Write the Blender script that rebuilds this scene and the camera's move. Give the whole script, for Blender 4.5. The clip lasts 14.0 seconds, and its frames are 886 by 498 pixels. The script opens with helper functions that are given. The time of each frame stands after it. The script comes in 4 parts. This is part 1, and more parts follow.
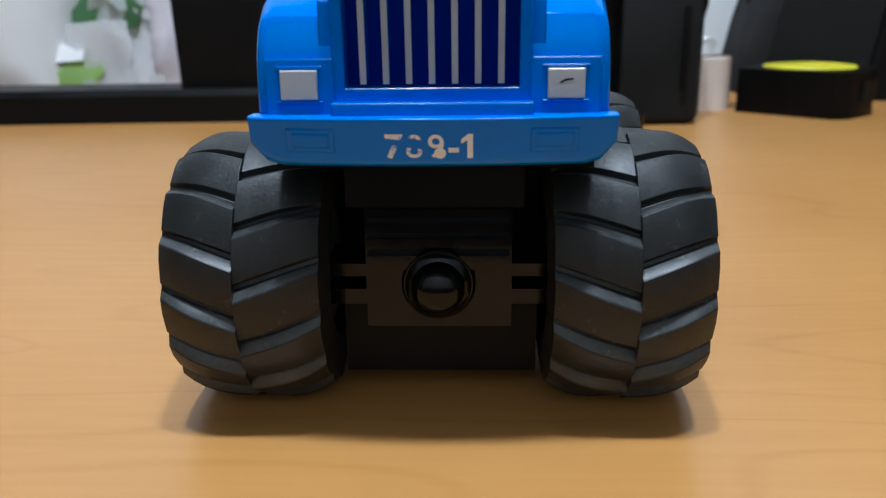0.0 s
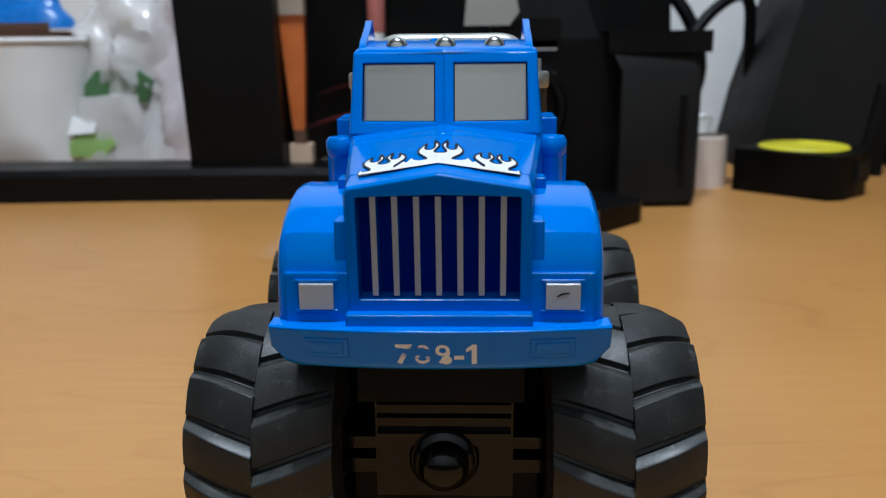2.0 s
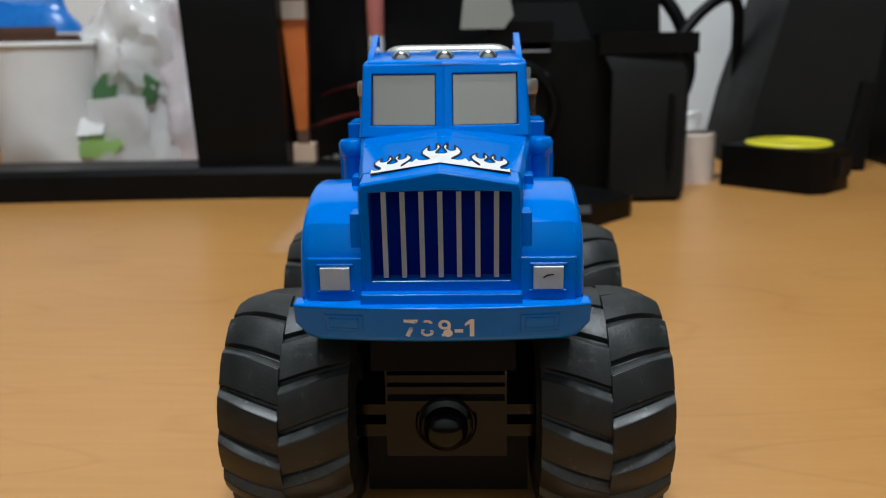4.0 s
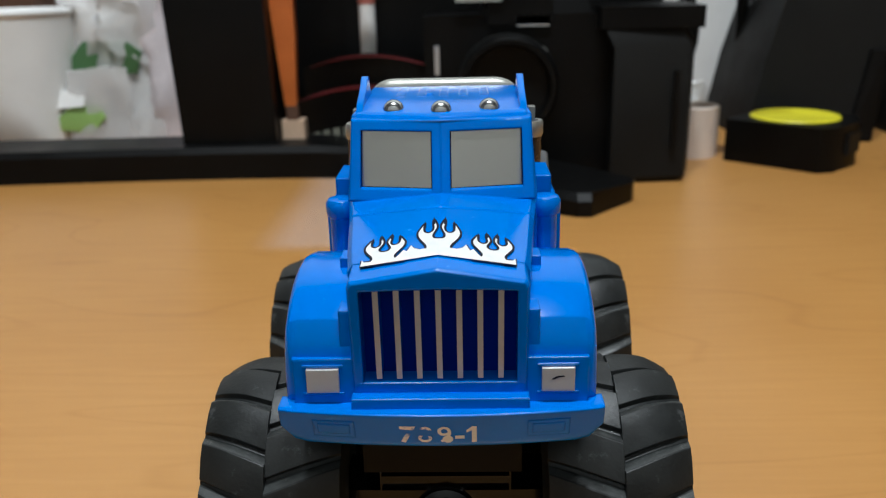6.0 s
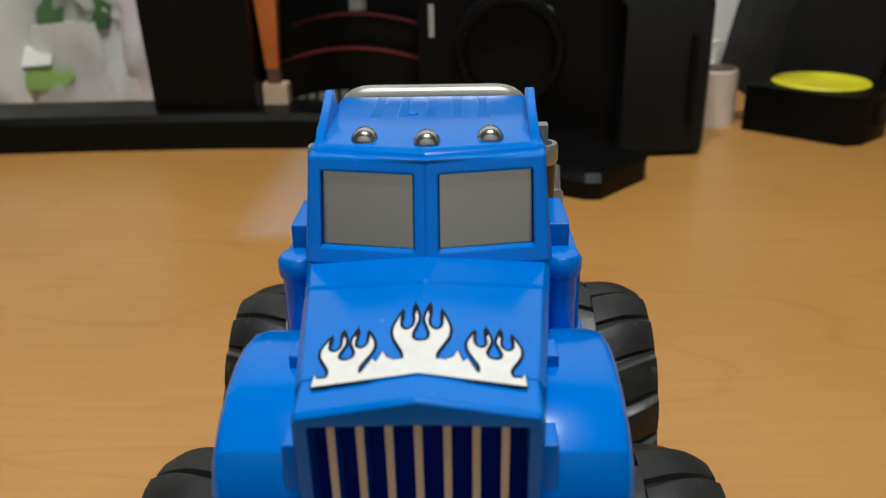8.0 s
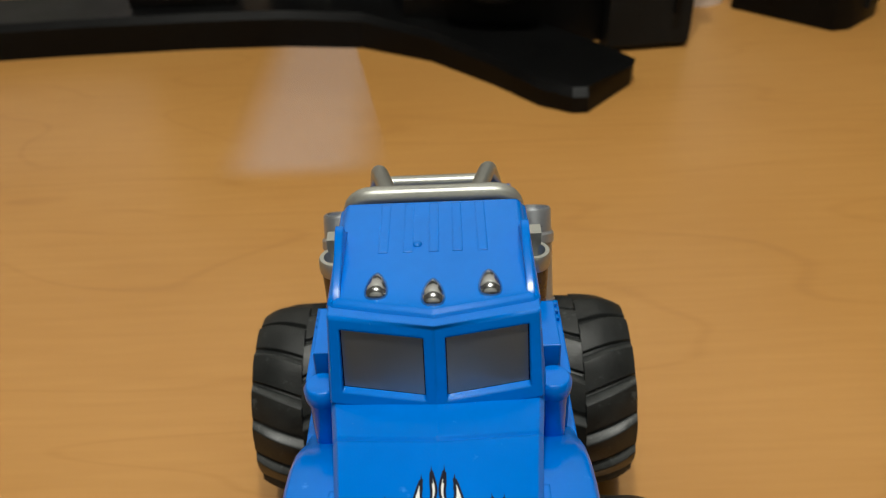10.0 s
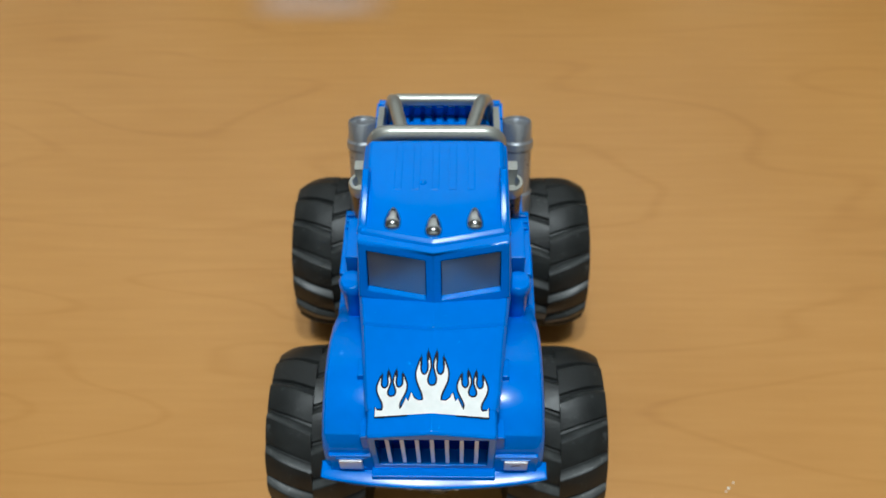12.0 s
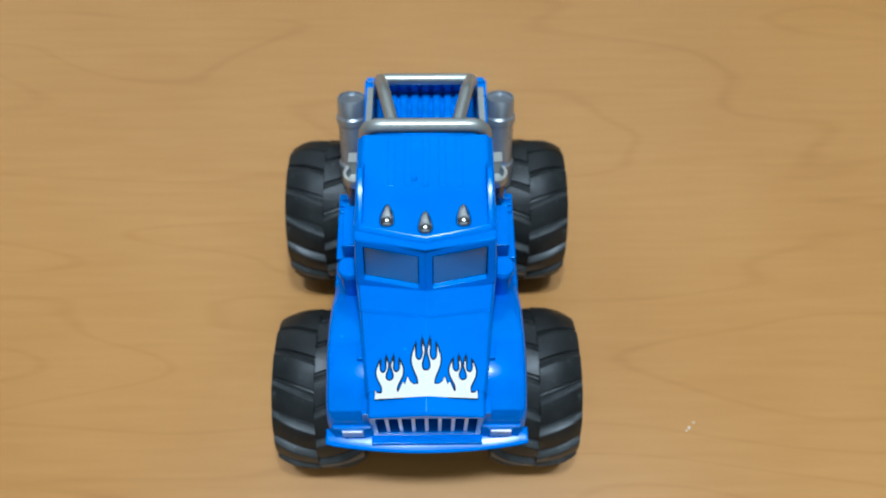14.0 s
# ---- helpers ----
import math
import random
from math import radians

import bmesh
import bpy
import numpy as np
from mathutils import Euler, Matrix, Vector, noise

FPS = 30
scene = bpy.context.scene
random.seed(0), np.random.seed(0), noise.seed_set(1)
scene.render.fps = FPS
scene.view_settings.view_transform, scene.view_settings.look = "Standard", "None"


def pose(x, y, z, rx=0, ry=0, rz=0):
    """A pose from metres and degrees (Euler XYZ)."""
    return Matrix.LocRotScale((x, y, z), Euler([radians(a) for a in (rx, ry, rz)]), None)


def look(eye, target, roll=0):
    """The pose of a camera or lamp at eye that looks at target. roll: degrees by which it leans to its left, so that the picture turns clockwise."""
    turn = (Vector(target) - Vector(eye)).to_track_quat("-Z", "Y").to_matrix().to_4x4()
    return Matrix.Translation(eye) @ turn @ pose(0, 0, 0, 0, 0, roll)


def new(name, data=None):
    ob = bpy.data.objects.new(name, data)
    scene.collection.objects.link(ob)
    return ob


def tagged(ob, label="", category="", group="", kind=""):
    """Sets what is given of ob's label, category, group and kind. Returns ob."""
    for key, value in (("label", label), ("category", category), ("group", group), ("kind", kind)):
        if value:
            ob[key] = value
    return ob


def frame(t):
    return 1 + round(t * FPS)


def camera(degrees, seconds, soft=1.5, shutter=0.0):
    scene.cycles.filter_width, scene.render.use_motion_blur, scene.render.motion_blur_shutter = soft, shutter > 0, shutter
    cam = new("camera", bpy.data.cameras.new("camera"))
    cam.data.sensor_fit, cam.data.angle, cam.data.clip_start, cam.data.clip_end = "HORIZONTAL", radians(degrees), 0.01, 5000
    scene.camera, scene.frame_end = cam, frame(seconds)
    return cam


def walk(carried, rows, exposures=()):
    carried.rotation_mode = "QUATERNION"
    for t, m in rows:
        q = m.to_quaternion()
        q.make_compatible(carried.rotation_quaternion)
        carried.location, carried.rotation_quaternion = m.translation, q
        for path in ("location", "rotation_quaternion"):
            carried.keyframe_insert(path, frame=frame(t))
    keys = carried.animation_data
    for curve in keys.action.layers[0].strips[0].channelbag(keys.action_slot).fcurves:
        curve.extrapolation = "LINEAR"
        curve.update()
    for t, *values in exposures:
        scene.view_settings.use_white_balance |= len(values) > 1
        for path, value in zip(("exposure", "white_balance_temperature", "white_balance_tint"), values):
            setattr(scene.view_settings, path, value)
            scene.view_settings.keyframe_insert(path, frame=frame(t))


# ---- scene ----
cam = camera(55.84, 14.0, 1.1)
PATH = [
    (0, (0.00627, -0.16041, 0.07738), (0.00558, -0.14126, 0.07167), -0.70),
    (0.5, (0.00642, -0.16143, 0.07938), (0.00566, -0.14224, 0.07377), -0.60),
    (1, (0.00784, -0.16121, 0.08628), (0.00717, -0.14198, 0.08083), -0.50),
    (1.5, (0.00612, -0.16368, 0.10189), (0.00541, -0.14436, 0.09678), -0.70),
    (2, (0.00592, -0.16336, 0.10784), (0.00519, -0.14398, 0.10293), -0.60),
    (2.5, (0.00580, -0.16413, 0.10708), (0.00504, -0.14475, 0.10220), -0.70),
    (5, (0.00618, -0.19538, 0.12759), (0.00560, -0.17610, 0.12230), -1.30),
    (5.5, (0.00247, -0.18104, 0.13782), (0.00200, -0.16190, 0.13201), -1.20),
    (6, (0.00505, -0.16139, 0.13480), (0.00449, -0.14243, 0.12845), -1.30),
    (6.5, (0.00564, -0.14669, 0.13187), (0.00506, -0.12779, 0.12534), -1.10),
    (7, (0.00497, -0.13421, 0.12851), (0.00431, -0.11540, 0.12174), -1.10),
    (7.2, (0.00514, -0.12985, 0.12958), (0.00450, -0.11108, 0.12270), -1.00),
    (9.5, (0.00669, -0.09858, 0.18493), (0.00646, -0.08154, 0.17445), -2.10),
    (10, (0.00405, -0.09822, 0.20207), (0.00379, -0.08207, 0.19028), -2.60),
    (10.5, (-0.00116, -0.10482, 0.22109), (-0.00147, -0.08979, 0.20790), -2.80),
    (11, (0.00074, -0.11120, 0.24045), (0.00042, -0.09731, 0.22606), -1.90),
    (11.5, (0.00730, -0.11234, 0.25709), (0.00686, -0.09946, 0.24180), -1.70),
    (12, (0.00671, -0.11287, 0.26998), (0.00630, -0.10072, 0.25410), -1.30),
    (12.5, (0.00651, -0.11034, 0.27939), (0.00629, -0.09892, 0.26297), -0.60),
    (13, (0.00642, -0.10443, 0.29255), (0.00630, -0.09364, 0.27571), -0.40),
    (13.5, (0.00639, -0.09948, 0.29377), (0.00652, -0.08933, 0.27654), 0.40),
    (14, (0.00180, -0.09539, 0.30140), (0.00206, -0.08577, 0.28387), 1.00),
]
EXPOSURES = [(0, 0.14, 4900, 6), (1, 0.1, 4900, 6), (2.5, -0.25, 5250, 6), (5.5, -0.17, 5450, 5), (7.2, -0.31, 5700, 5), (9.5, -0.46, 6300, 5),
             (11, -0.42, 6150, 3), (12, -0.37, 5450, 1), (12.7, -0.32, 5000, 0), (14, -0.25, 4750, 0)]
walk(cam, [(t, look(eye, target, roll)) for t, eye, target, roll in PATH], EXPOSURES)

cam.data.dof.use_dof, cam.data.dof.focus_distance, cam.data.dof.aperture_fstop = True, 0.163, 25.0

# ---- world and light ----
world = bpy.data.worlds.new("room_air")
scene.world = world
world.use_nodes = True
world.node_tree.nodes["Background"].inputs[0].default_value = (0.95, 0.93, 0.9, 1)
world.node_tree.nodes["Background"].inputs[1].default_value = 0.008


def bulb(name, radius, power, colour, at):
    data = bpy.data.lights.new(name, "POINT")
    data.shadow_soft_size, data.energy, data.color = radius, power, colour
    ob = new(name, data)
    ob.location = at
    return ob


for bulb_x in (-0.11, 0.17):
    bulb("ceiling_bulb", 0.05, 42.5, (1.0, 0.95, 0.87), (bulb_x, -0.17, 1.5))

# ---- materials ----


def material(name, colour, rough=0.5, metal=0.0, vary=0.12, scale=60.0, bump=0.0, fine=600.0, rough_vary=0.1, coat=0.0, spec=0.5, edge=0.0):
    """Colour varied at two scales, with uneven gloss, a fine relief and edges worn round."""
    m = bpy.data.materials.new(name)
    m.use_nodes = True
    t = m.node_tree
    b = t.nodes["Principled BSDF"]
    geo = t.nodes.new("ShaderNodeTexCoord")
    big, small = t.nodes.new("ShaderNodeTexNoise"), t.nodes.new("ShaderNodeTexNoise")
    big.inputs["Scale"].default_value, small.inputs["Scale"].default_value = scale, fine
    big.inputs["Detail"].default_value = 4
    for n in (big, small):
        t.links.new(geo.outputs["Object"], n.inputs["Vector"])
    mix = t.nodes.new("ShaderNodeMath")
    mix.operation = "MULTIPLY_ADD"
    t.links.new(small.outputs["Fac"], mix.inputs[0])
    mix.inputs[1].default_value = 0.4
    t.links.new(big.outputs["Fac"], mix.inputs[2])
    ramp = t.nodes.new("ShaderNodeValToRGB")
    ramp.color_ramp.elements[0].position, ramp.color_ramp.elements[1].position = 0.45, 0.95
    ramp.color_ramp.elements[0].color = (*[c * (1 - vary) for c in colour], 1)
    ramp.color_ramp.elements[1].color = (*[min(1, c * (1 + vary)) for c in colour], 1)
    t.links.new(mix.outputs[0], ramp.inputs[0])
    t.links.new(ramp.outputs[0], b.inputs["Base Color"])
    rm = t.nodes.new("ShaderNodeMapRange")
    rm.inputs[1].default_value, rm.inputs[2].default_value = 0.4, 1.0
    rm.inputs[3].default_value, rm.inputs[4].default_value = max(0.02, rough - rough_vary), min(1, rough + rough_vary)
    t.links.new(mix.outputs[0], rm.inputs[0])
    t.links.new(rm.outputs[0], b.inputs["Roughness"])
    b.inputs["Metallic"].default_value = metal
    b.inputs["Coat Weight"].default_value = coat
    b.inputs["Specular IOR Level"].default_value = spec
    if edge:
        bv = t.nodes.new("ShaderNodeBevel")
        bv.samples = 6
        bv.inputs["Radius"].default_value = edge
        t.links.new(bv.outputs[0], b.inputs["Normal"])
    if bump:
        bp = t.nodes.new("ShaderNodeBump")
        bp.inputs["Strength"].default_value, bp.inputs["Distance"].default_value = 1.0, bump
        t.links.new(mix.outputs[0], bp.inputs["Height"])
        if edge:
            t.links.new(bv.outputs[0], bp.inputs["Normal"])
        t.links.new(bp.outputs[0], b.inputs["Normal"])
    return m


def wood():
    """Laminate with a long cherry grain that runs along the desk's front."""
    m = bpy.data.materials.new("cherry_laminate")
    m.use_nodes = True
    t = m.node_tree
    b = t.nodes["Principled BSDF"]
    co = t.nodes.new("ShaderNodeTexCoord")
    mp = t.nodes.new("ShaderNodeMapping")
    mp.inputs["Scale"].default_value = (1.5, 7.0, 1)
    t.links.new(co.outputs["Object"], mp.inputs[0])
    big = t.nodes.new("ShaderNodeTexNoise")
    big.inputs["Scale"].default_value, big.inputs["Detail"].default_value, big.inputs["Distortion"].default_value = 1.5, 2.0, 0.4
    t.links.new(mp.outputs[0], big.inputs[0])
    rings = t.nodes.new("ShaderNodeMath")
    rings.operation = "MULTIPLY"
    rings.inputs[1].default_value = 25
    t.links.new(big.outputs["Fac"], rings.inputs[0])
    ping = t.nodes.new("ShaderNodeMath")
    ping.operation = "PINGPONG"
    ping.inputs[1].default_value = 1
    t.links.new(rings.outputs[0], ping.inputs[0])
    sine = t.nodes.new("ShaderNodeMapRange")
    sine.interpolation_type = "SMOOTHSTEP"
    sine.inputs[2].default_value = 0.16
    t.links.new(ping.outputs[0], sine.inputs[0])
    mp2 = t.nodes.new("ShaderNodeMapping")
    mp2.inputs["Scale"].default_value = (22, 290, 1)
    t.links.new(co.outputs["Object"], mp2.inputs[0])
    fibre = t.nodes.new("ShaderNodeTexNoise")
    fibre.inputs["Scale"].default_value, fibre.inputs["Detail"].default_value = 1, 5
    t.links.new(mp2.outputs[0], fibre.inputs[0])
    blot = t.nodes.new("ShaderNodeTexNoise")
    blot.inputs["Scale"].default_value, blot.inputs["Detail"].default_value = 9, 2
    t.links.new(co.outputs["Object"], blot.inputs[0])

    def madd(a, k, c):
        n = t.nodes.new("ShaderNodeMath")
        n.operation = "MULTIPLY_ADD"
        t.links.new(a, n.inputs[0])
        n.inputs[1].default_value = k
        if isinstance(c, float):
            n.inputs[2].default_value = c
        else:
            t.links.new(c, n.inputs[2])
        return n.outputs[0]

    s = madd(sine.outputs[0], 0.12, madd(fibre.outputs["Fac"], 0.36, madd(blot.outputs["Fac"], 0.46, 0.07)))
    ramp = t.nodes.new("ShaderNodeValToRGB")
    e = ramp.color_ramp.elements
    e[0].position, e[0].color = 0.15, (*WOOD_DARK, 1)
    e[1].position, e[1].color = 0.85, (*WOOD_PALE, 1)
    mid = e.new(0.5)
    mid.color = (*WOOD_MID, 1)
    t.links.new(s, ramp.inputs[0])
    t.links.new(ramp.outputs[0], b.inputs["Base Color"])
    b.inputs["Roughness"].default_value = 0.34
    bp = t.nodes.new("ShaderNodeBump")
    bp.inputs["Strength"].default_value, bp.inputs["Distance"].default_value = 0.25, 0.0001
    t.links.new(fibre.outputs["Fac"], bp.inputs["Height"])
    t.links.new(bp.outputs[0], b.inputs["Normal"])
    return m


WOOD_DARK, WOOD_MID, WOOD_PALE = (0.338, 0.150, 0.033), (0.468, 0.228, 0.055), (0.556, 0.288, 0.081)
M_WOOD = wood()
M_BLUE = material("blue_plastic", (0.0006, 0.166, 0.68), 0.18, spec=0.32, vary=0.05, scale=40, fine=260, rough_vary=0.05, bump=0.00003, edge=0.0007)
# Darker copy of the body blue, with the grille recess's shade in its colour.
M_BLUE_SHADE = material("shaded_grille_blue", (0.0006, 0.022, 0.29), 0.5, spec=0.06, vary=0.06, scale=40)
M_RUBBER = material("black_rubber", (0.0115, 0.0128, 0.0125), 0.46, spec=0.42, vary=0.45, scale=90, bump=0.00012, fine=1400, rough_vary=0.12, edge=0.0003)


# Paler rubber for the lug ramps: caught light and wear, both in the colour.
M_RUBBER_LIT_WORN = material("lit_rubbed_rubber", (0.038, 0.041, 0.04), 0.45, spec=0.5, vary=0.5, scale=120, bump=0.0001, fine=1400, rough_vary=0.1)


def scuff(m, pale, scale, level):
    """Adds small pale rubbed specks to a material."""
    t = m.node_tree
    b = t.nodes["Principled BSDF"]
    src = b.inputs["Base Color"].links[0].from_socket
    co = t.nodes.new("ShaderNodeTexCoord")
    n = t.nodes.new("ShaderNodeTexNoise")
    n.inputs["Scale"].default_value, n.inputs["Detail"].default_value, n.inputs["Roughness"].default_value = scale, 6, 0.7
    t.links.new(co.outputs["Object"], n.inputs["Vector"])
    r = t.nodes.new("ShaderNodeMapRange")
    r.inputs[1].default_value, r.inputs[2].default_value = level, level + 0.12
    t.links.new(n.outputs["Fac"], r.inputs[0])
    mix = t.nodes.new("ShaderNodeMix")
    mix.data_type = "RGBA"
    t.links.new(r.outputs[0], mix.inputs["Factor"])
    t.links.new(src, mix.inputs[6])
    mix.inputs[7].default_value = (*pale, 1)
    t.links.new(mix.outputs[2], b.inputs["Base Color"])


scuff(M_BLUE, (0.06, 0.30, 0.85), 240, 0.66)
scuff(M_BLUE, (0.45, 0.62, 0.9), 620, 0.72)
scuff(M_RUBBER_LIT_WORN, (0.13, 0.135, 0.13), 300, 0.6)
scuff(M_RUBBER, (0.075, 0.08, 0.08), 260, 0.61)
M_BLACK = material("black_plastic", (0.003, 0.003, 0.003), 0.13, spec=0.28, vary=0.2, scale=80, bump=0.00006, fine=500)
M_SILVER = material("silver_paint", (0.60, 0.62, 0.64), 0.36, 0.6, vary=0.06, scale=150, fine=900, rough_vary=0.04)
M_LAMP = material("headlight_silver_paint", (0.64, 0.65, 0.66), 0.3, 0.45, vary=0.04, scale=150, fine=900, rough_vary=0.03, edge=0.0004)
M_STEEL = material("steel_coloured_plastic", (0.38, 0.395, 0.42), 0.33, 0.65, vary=0.1, scale=120, fine=900)
# Muffler metal: the dark brown surroundings it reflects are in its base colour.
M_BROWN_REFLECT = material("brown_reflection_metal", (0.10, 0.088, 0.075), 0.3, 0.8, vary=0.15, scale=120)
M_GUN = material("dull_silver_plastic", (0.42, 0.42, 0.38), 0.38, 0.7, vary=0.1, scale=90, fine=900)
M_GLASS = material("silvered_window_paint", (0.46, 0.45, 0.41), 0.3, 0.92, vary=0.03, scale=25, fine=120, rough_vary=0.03)
M_STEEL_DARK = material("smoked_chrome_paint", (0.50, 0.51, 0.51), 0.2, 0.95, vary=0.08, scale=200)
M_WHITE = material("white_print", (0.82, 0.82, 0.80), 0.4, vary=0.05, scale=300)
M_INK = material("black_print", (0.004, 0.005, 0.016), 0.5, spec=0.2, vary=0.1, scale=300)
M_WORN = material("rubbed_white_print", (0.82, 0.82, 0.80), 0.4, vary=0.05, scale=300)
scuff(M_WORN, (0.01, 0.16, 0.62), 520, 0.5)
# Tone for the unseen side walls and ceiling, dark to hold back bounced light.
M_ROOM = material("low_bounce_wall_paint", (0.13, 0.122, 0.113), 0.8, vary=0.05, scale=6, bump=0.0004, fine=60)
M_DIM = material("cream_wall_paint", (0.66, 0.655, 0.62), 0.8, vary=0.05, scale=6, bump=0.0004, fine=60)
M_WALL = material("white_wall_paint", (0.90, 0.89, 0.86), 0.8, vary=0.05, scale=6, bump=0.0004, fine=60)
M_DARK = material("matt_black_plastic", (0.003, 0.003, 0.003), 0.42, spec=0.14, vary=0.25, scale=30, bump=0.0001, fine=500)
M_GREY = material("charcoal_plastic", (0.008, 0.008, 0.0075), 0.55, spec=0.16, vary=0.2, scale=30, bump=0.0001, fine=700)
M_YELLOW = material("yellow_plastic", (0.80, 0.72, 0.02), 0.4, vary=0.06, scale=60)
M_ORANGE = material("orange_brown_wood", (0.50, 0.13, 0.02), 0.45, vary=0.15, scale=40)
M_PEACH = material("pale_wood", (0.64, 0.46, 0.32), 0.6, vary=0.1, scale=40)
M_PAPER = material("white_paper", (0.88, 0.87, 0.85), 0.7, vary=0.04, scale=30)
M_GREEN = material("green_print", (0.07, 0.16, 0.06), 0.35, vary=0.2, scale=40)
M_LIME = material("lime_print", (0.32, 0.50, 0.14), 0.35, vary=0.1, scale=40)
# Dark tone for the unseen floor and lower wall that the windscreen reflects.
M_FLOOR = material("dark_unseen_surface", (0.06, 0.06, 0.057), 0.5, vary=0.1, scale=4)
M_RED = material("red_stitching", (0.13, 0.01, 0.015), 0.6, vary=0.1, scale=90)
M_PEN = material("faded_red_plastic", (0.5, 0.17, 0.14), 0.4, vary=0.1, scale=60)
M_LETTER = material("grey_strap_print", (0.25, 0.25, 0.2), 0.6, vary=0.1, scale=200)
M_ROLL = material("pale_cardboard", (0.70, 0.60, 0.52), 0.7, vary=0.08, scale=40)
M_BLUE_BAG = material("blue_wrapper", (0.03, 0.18, 0.6), 0.3, vary=0.1, scale=30)
M_BROWN = material("brown_card", (0.10, 0.05, 0.03), 0.7, vary=0.1, scale=30)
M_LILAC = material("pale_lilac_film", (0.66, 0.60, 0.62), 0.25, vary=0.1, scale=40, spec=0.7)
M_LCD = material("grey_screen_glass", (0.30, 0.32, 0.30), 0.15, vary=0.05, scale=20)


def film():
    m = bpy.data.materials.new("clear_plastic_film")
    m.use_nodes = True
    b = m.node_tree.nodes["Principled BSDF"]
    b.inputs["Base Color"].default_value = (0.88, 0.86, 0.85, 1)
    b.inputs["Roughness"].default_value = 0.07
    b.inputs["Specular IOR Level"].default_value = 0.9
    b.inputs["Alpha"].default_value = 0.48
    return m


M_FILM = film()


def light_patch_material():
    """A pale patch of light as a film that thins out towards its long sides and its front end."""
    m = bpy.data.materials.new("light_patch_film")
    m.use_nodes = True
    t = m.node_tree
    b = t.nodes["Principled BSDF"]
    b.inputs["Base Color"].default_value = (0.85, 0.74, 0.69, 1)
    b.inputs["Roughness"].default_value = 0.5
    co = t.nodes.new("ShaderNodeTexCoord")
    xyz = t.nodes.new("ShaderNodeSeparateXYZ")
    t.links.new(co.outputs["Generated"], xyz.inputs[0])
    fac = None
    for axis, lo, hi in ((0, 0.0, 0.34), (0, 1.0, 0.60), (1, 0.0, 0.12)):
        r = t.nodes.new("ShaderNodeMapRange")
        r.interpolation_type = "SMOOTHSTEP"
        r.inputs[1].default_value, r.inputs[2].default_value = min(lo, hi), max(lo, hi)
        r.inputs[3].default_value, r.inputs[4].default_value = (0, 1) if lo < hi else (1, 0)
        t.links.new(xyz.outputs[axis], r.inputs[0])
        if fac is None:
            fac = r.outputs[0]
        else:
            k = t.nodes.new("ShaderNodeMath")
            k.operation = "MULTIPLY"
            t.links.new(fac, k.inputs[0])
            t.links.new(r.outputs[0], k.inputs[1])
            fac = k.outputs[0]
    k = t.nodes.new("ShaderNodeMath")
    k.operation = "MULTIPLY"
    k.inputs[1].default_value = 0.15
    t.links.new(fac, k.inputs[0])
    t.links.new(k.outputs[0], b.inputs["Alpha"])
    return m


M_LIGHT_PATCH = light_patch_material()

# ---- mesh helpers; lengths in millimetres ----
MM = 0.001


def part(name, bm, mat, parent=None, label="", smooth=35):
    """Links a bmesh drawn in millimetres as one mesh object under its thing."""
    bmesh.ops.recalc_face_normals(bm, faces=bm.faces)
    bm.transform(Matrix.Diagonal((MM, MM, MM, 1)))
    me = bpy.data.meshes.new(name)
    bm.to_mesh(me)
    bm.free()
    mats = mat if isinstance(mat, (list, tuple)) else [mat]
    for m in mats:
        me.materials.append(m)
    if smooth:
        me.shade_smooth()
        me.set_sharp_from_angle(angle=radians(smooth))
    ob = new(name, me)
    if parent:
        ob.parent = parent
    if label:
        tagged(ob, label)
    return ob


def thing(name, label, category, at=(0, 0, 0), turn=0, group="", kind=""):
    ob = new(name)
    ob.empty_display_size = 0.01
    ob.matrix_world = pose(at[0] * MM, at[1] * MM, at[2] * MM, 0, 0, turn)
    return tagged(ob, label, category, group, kind)


def soften(bm, width, segments=2, angle=25):
    edges = [e for e in bm.edges if len(e.link_faces) == 2 and e.calc_face_angle(0) > radians(angle)]
    if width and edges:
        bmesh.ops.bevel(bm, geom=edges, offset=width, segments=segments, affect="EDGES", clamp_overlap=True)
    return bm


def box(x0, x1, y0, y1, z0, z1, bevel=0.4, segments=2, bm=None):
    own = bmesh.new()
    v = [own.verts.new((x, y, z)) for z in (z0, z1) for y in (y0, y1) for x in (x0, x1)]
    for f in ((0, 2, 3, 1), (4, 5, 7, 6), (0, 1, 5, 4), (2, 6, 7, 3), (0, 4, 6, 2), (1, 3, 7, 5)):
        own.faces.new([v[i] for i in f])
    soften(own, bevel, segments)
    return join(bm, own)


def join(bm, own):
    if bm is None:
        return own
    bmesh.ops.recalc_face_normals(own, faces=own.faces)
    vs = {v: bm.verts.new(v.co) for v in own.verts}
    for f in own.faces:
        g = bm.faces.new([vs[v] for v in f.verts])
        g.material_index = f.material_index
    own.free()
    return bm


def prism(outline, a0, a1, axis="x", bevel=0.5, segments=2, bm=None):
    """A flat outline (in the two other axes, in order) pushed from a0 to a1 along an axis."""
    own = bmesh.new()

    def at(p, a):
        return {"x": (a, p[0], p[1]), "y": (p[0], a, p[1]), "z": (p[0], p[1], a)}[axis]

    lo, hi = [own.verts.new(at(p, a0)) for p in outline], [own.verts.new(at(p, a1)) for p in outline]
    n = len(outline)
    own.faces.new(lo), own.faces.new(hi)
    for i in range(n):
        own.faces.new((lo[i], lo[(i + 1) % n], hi[(i + 1) % n], hi[i]))
    soften(own, bevel, segments)
    return join(bm, own)


